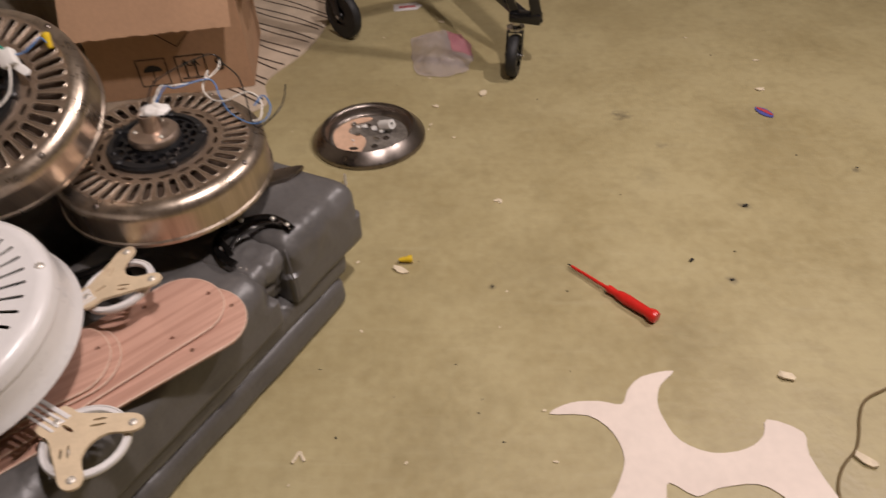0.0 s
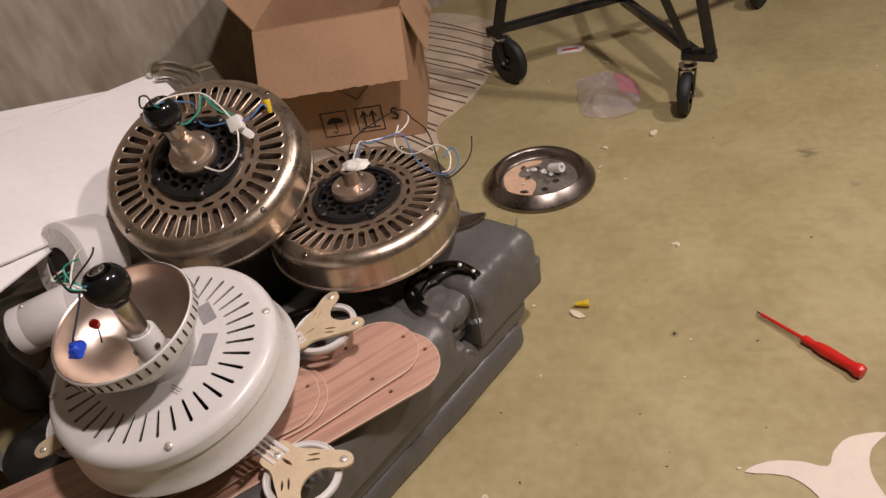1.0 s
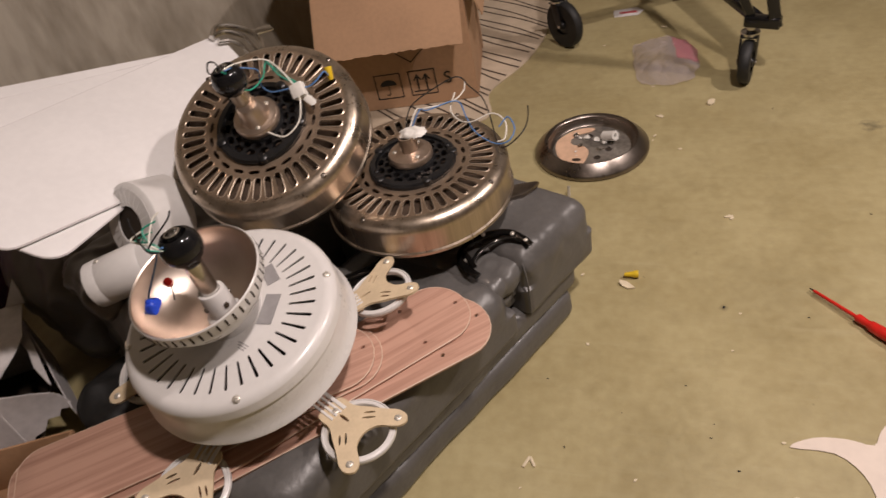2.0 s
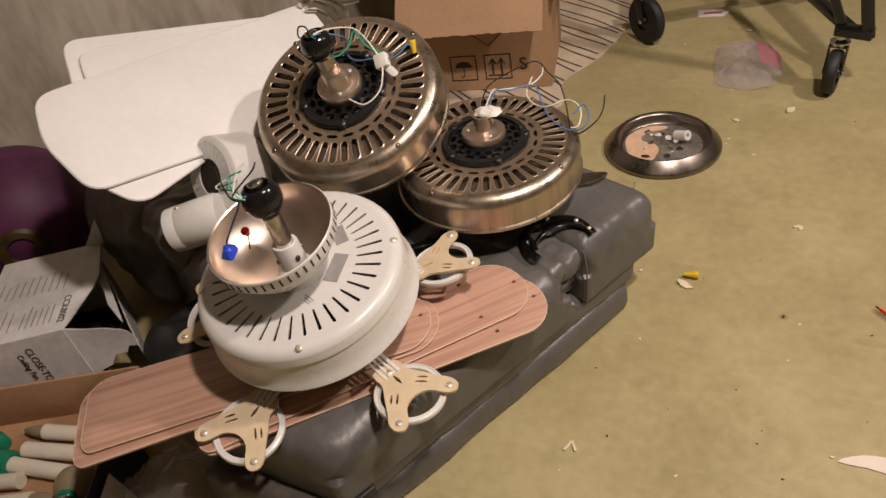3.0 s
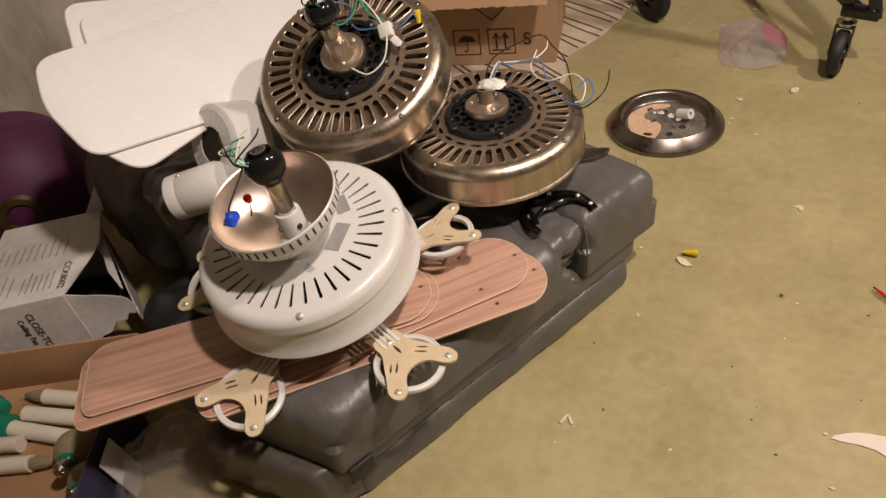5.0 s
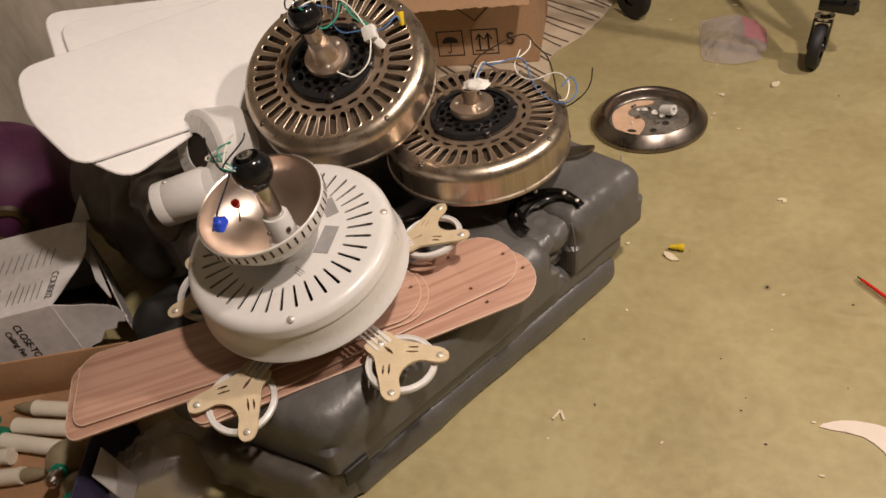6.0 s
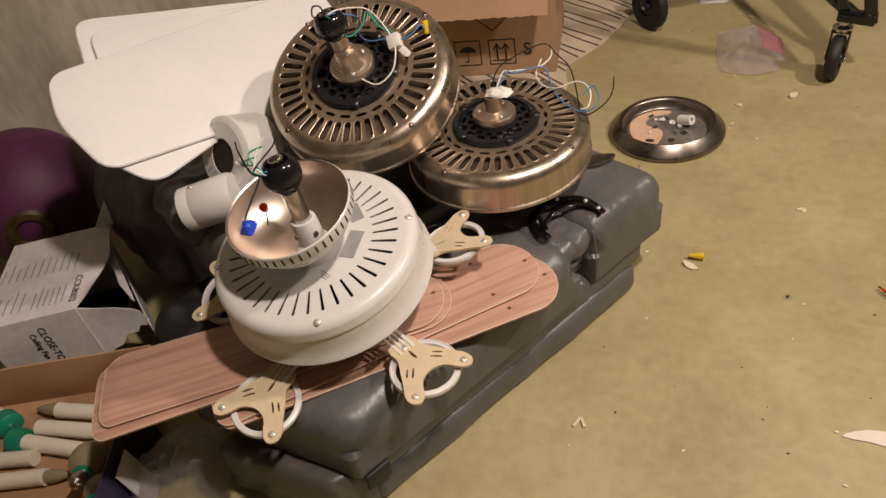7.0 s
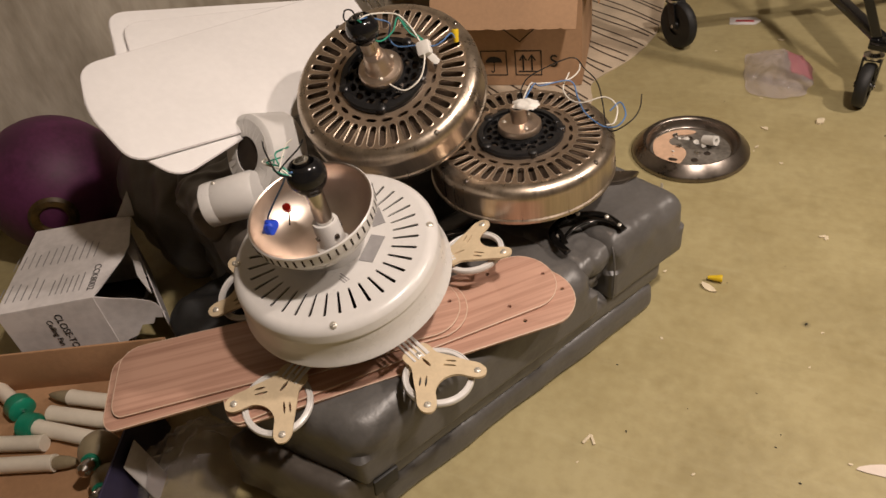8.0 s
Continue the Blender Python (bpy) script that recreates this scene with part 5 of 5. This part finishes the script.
def hook_arm():
    # a chrome scrolled arm that sticks up behind the tilted motor
    t = thing("blade_arm", LEAN_AT @ pose(0, 0, 0), "chrome scrolled fan blade arm resting on the white blades", "fan part", "scrolled blade arms")
    for name, pts, r in (("scroll", [(0.690, 0.225), (0.706, 0.262), (0.700, 0.300), (0.672, 0.326), (0.640, 0.330), (0.612, 0.306)], 0.0045), ("scroll", [(0.612, 0.306), (0.640, 0.314), (0.664, 0.305), (0.680, 0.278), (0.678, 0.230)], 0.0035), ("scroll", [(0.655, 0.230), (0.656, 0.262), (0.640, 0.284), (0.616, 0.290)], 0.0035)):
        part(name, tube([(x, y - 0.022, 0.010) for x, y in pts], r * 1.5, 8, smooth_steps=6), M["steel"], t)
    part("plate", box((0.05, 0.018, 0.005), (0.735, 0.262, 0.012), 0.002), M["steel"], t)


hook_arm()


# ---- small debris ----
def chip(p, size, turn, material, name="floor_chip", label="small ivory chip on the painted floor", seed=0):
    rnd = random.Random(seed)
    o = [(size * (0.6 + rnd.uniform(0, 0.6)) * math.cos(a), size * 0.5 * (0.6 + rnd.uniform(0, 0.6)) * math.sin(a)) for a in [2 * math.pi * k / 7 for k in range(7)]]
    bm = slab(o, size * 0.22)
    for v in bm.verts:
        v.co.z += size * 0.25 * noise.noise(v.co * 90 + Vector((seed, 0, 0)))
    lift = min(v.co.z for v in bm.verts)
    for v in bm.verts:
        v.co.z -= lift
    solo(name, bm, material, pose(p[0], p[1], 0.0004, 0, 0, turn), label, "debris", "floor debris", smooth=0)


for k, (x, y, sz, tn) in enumerate(((-0.143, 1.196, 0.018, -25), (0.783, 1.917, 0.015, 0), (0.818, 2.089, 0.008, 0), (0.549, 0.927, 0.020, -15), (0.621, 0.762, 0.020, -40), (-0.107, 1.857, 0.011, -35), (0.024, 1.923, 0.019, 70), (-0.202, 1.027, 0.004, 0), (0.059, 1.432, 0.009, 30), (0.145, 0.755, 0.005, 0), (-0.12, 2.41, 0.011, 0), (-0.30, 2.30, 0.005, 0), (0.65, 2.25, 0.006, 0), (-0.40, 0.55, 0.006, 20), (-0.05, 1.70, 0.006, 0), (0.10, 0.62, 0.007, 40), (-0.115, 1.76, 0.008, 60), (-0.236, 1.222, 0.006, 60), (-0.203, 1.030, 0.004, 18), (0.075, 1.135, 0.004, 26), (0.066, 1.427, 0.008, 75), (-0.119, 1.741, 0.004, 79), (-0.133, 2.022, 0.005, 170), (-0.484, 1.739, 0.004, 136), (0.059, 1.040, 0.003, 45), (0.132, 0.852, 0.005, 16), (-0.093, 0.749, 0.004, 50), (-0.275, 0.706, 0.003, 55))):
    chip((x, y), sz, tn, M["debris"], seed=k)
for k, (x, y, sz, tn) in enumerate(((0.607, 1.404, 0.012, 20), (0.454, 1.226, 0.011, 40), (0.546, 1.252, 0.004, 0), (0.52, 1.168, 0.007, 0), (0.90, 1.545, 0.006, 0), (0.046, 1.150, 0.006, 60), (0.063, 0.79, 0.004, 0), (0.70, 2.13, 0.005, 0), (0.34, 1.45, 0.004, 0), (0.78, 1.60, 0.005, 30), (-0.02, 0.95, 0.003, 0), (0.027, 0.874, 0.0025, 55), (0.022, 0.846, 0.0035, 172), (0.183, 0.936, 0.0025, 104), (-0.214, 0.794, 0.0040, 117), (0.194, 1.136, 0.0040, 15), (-0.109, 1.225, 0.0025, 110), (-0.006, 1.309, 0.0020, 104), (-0.266, 0.936, 0.0035, 5), (0.175, 1.887, 0.0040, 76), (-0.226, 1.982, 0.0025, 75), (-0.125, 0.877, 0.0020, 160))):
    chip((x, y), sz * 0.7, tn, M["dirt"], "dirt_crumb", "small dark dirt crumb on the painted floor", 50 + k)

t = thing("candy_wrapper", pose(0.76, 1.798, 0.001, 0, 0, -58), "small blue and red wrapper scrap on the floor", "wrapper")
part("wrapper", slab(smooth_loop([(-0.03, 0), (-0.012, 0.014), (0.016, 0.013), (0.03, -0.002), (0.012, -0.013), (-0.014, -0.012)], 3), 0.002), M["wrapblue"], t)
part("stripe", slab([(-0.028, 0.002), (0.0, 0.011), (0.026, 0.006), (0.02, 0.0), (-0.02, -0.004)], 0.001), M["wrapred"], t, "red stripe", at=pose(0, 0, 0.0022))

t = thing("paper_scrap", pose(-0.244, 2.542, 0.001, 0, 0, 12), "white and red printed paper scrap on the floor", "paper")
part("sheet", slab([(-0.05, -0.025), (0.03, -0.032), (0.052, 0.0), (0.035, 0.03), (-0.045, 0.03)], 0.0015), M["carton"], t, smooth=0)
part("print", slab([(-0.03, -0.006), (0.028, -0.012), (0.03, 0.002), (-0.028, 0.008)], 0.0006), M["wrapred"], t, "red print", smooth=0, at=pose(0, 0, 0.0018))

t = thing("floor_wire", pose(0, 0, 0), "thin bent metal wire lying on the floor", "wire")
part("strand", tube([(0.76, 0.93, 0.003), (0.706, 0.903, 0.003), (0.662, 0.878, 0.006), (0.640, 0.845, 0.004), (0.628, 0.815, 0.003), (0.612, 0.785, 0.003), (0.580, 0.752, 0.004), (0.560, 0.713, 0.003), (0.556, 0.66, 0.003)], 0.0022, 8, smooth_steps=6), M["brass"], t)

t = thing("hex_key", pose(0, 0, 0), "small bent steel hex key on the floor", "hex key")
part("shank", tube([(-0.345, 1.487, 0.003), (-0.305, 1.489, 0.003), (-0.302, 1.492, 0.006), (-0.303, 1.50, 0.03)], 0.0036, 6), M["screwhead"], t)

solo("white_board", box((0.9, 0.30, 0.018), (0, 0, 0.009), 0.002), M["carton"], pose(1.44, 2.66, 0.0005, 0, 0, -34), "flat white board lying on the painted floor", "board", smooth=0)

t = thing("plastic_sliver", pose(-0.268, 0.757, 0.002), "two thin ivory plastic slivers on the floor", "debris")
part("sliver", box((0.023, 0.005, 0.003), (0, 0, 0), 0.001), M["debris"], t, at=pose(-0.005, -0.002, 0, 0, 0, 70))
part("sliver", box((0.021, 0.005, 0.003), (0, 0, 0), 0.001), M["debris"], t, at=pose(0.005, 0.0, 0, 0, 0, -58))
for k in range(3):
    part("date_bar", box((0.0016, 0.020 - 0.004 * k, 0.0003), (0, 0, 0)), M["greyink"], white_fan_thing, smooth=0, at=pose(0.050 + 0.004 * k, 0.049, 0.0003, 0, 0, -20))
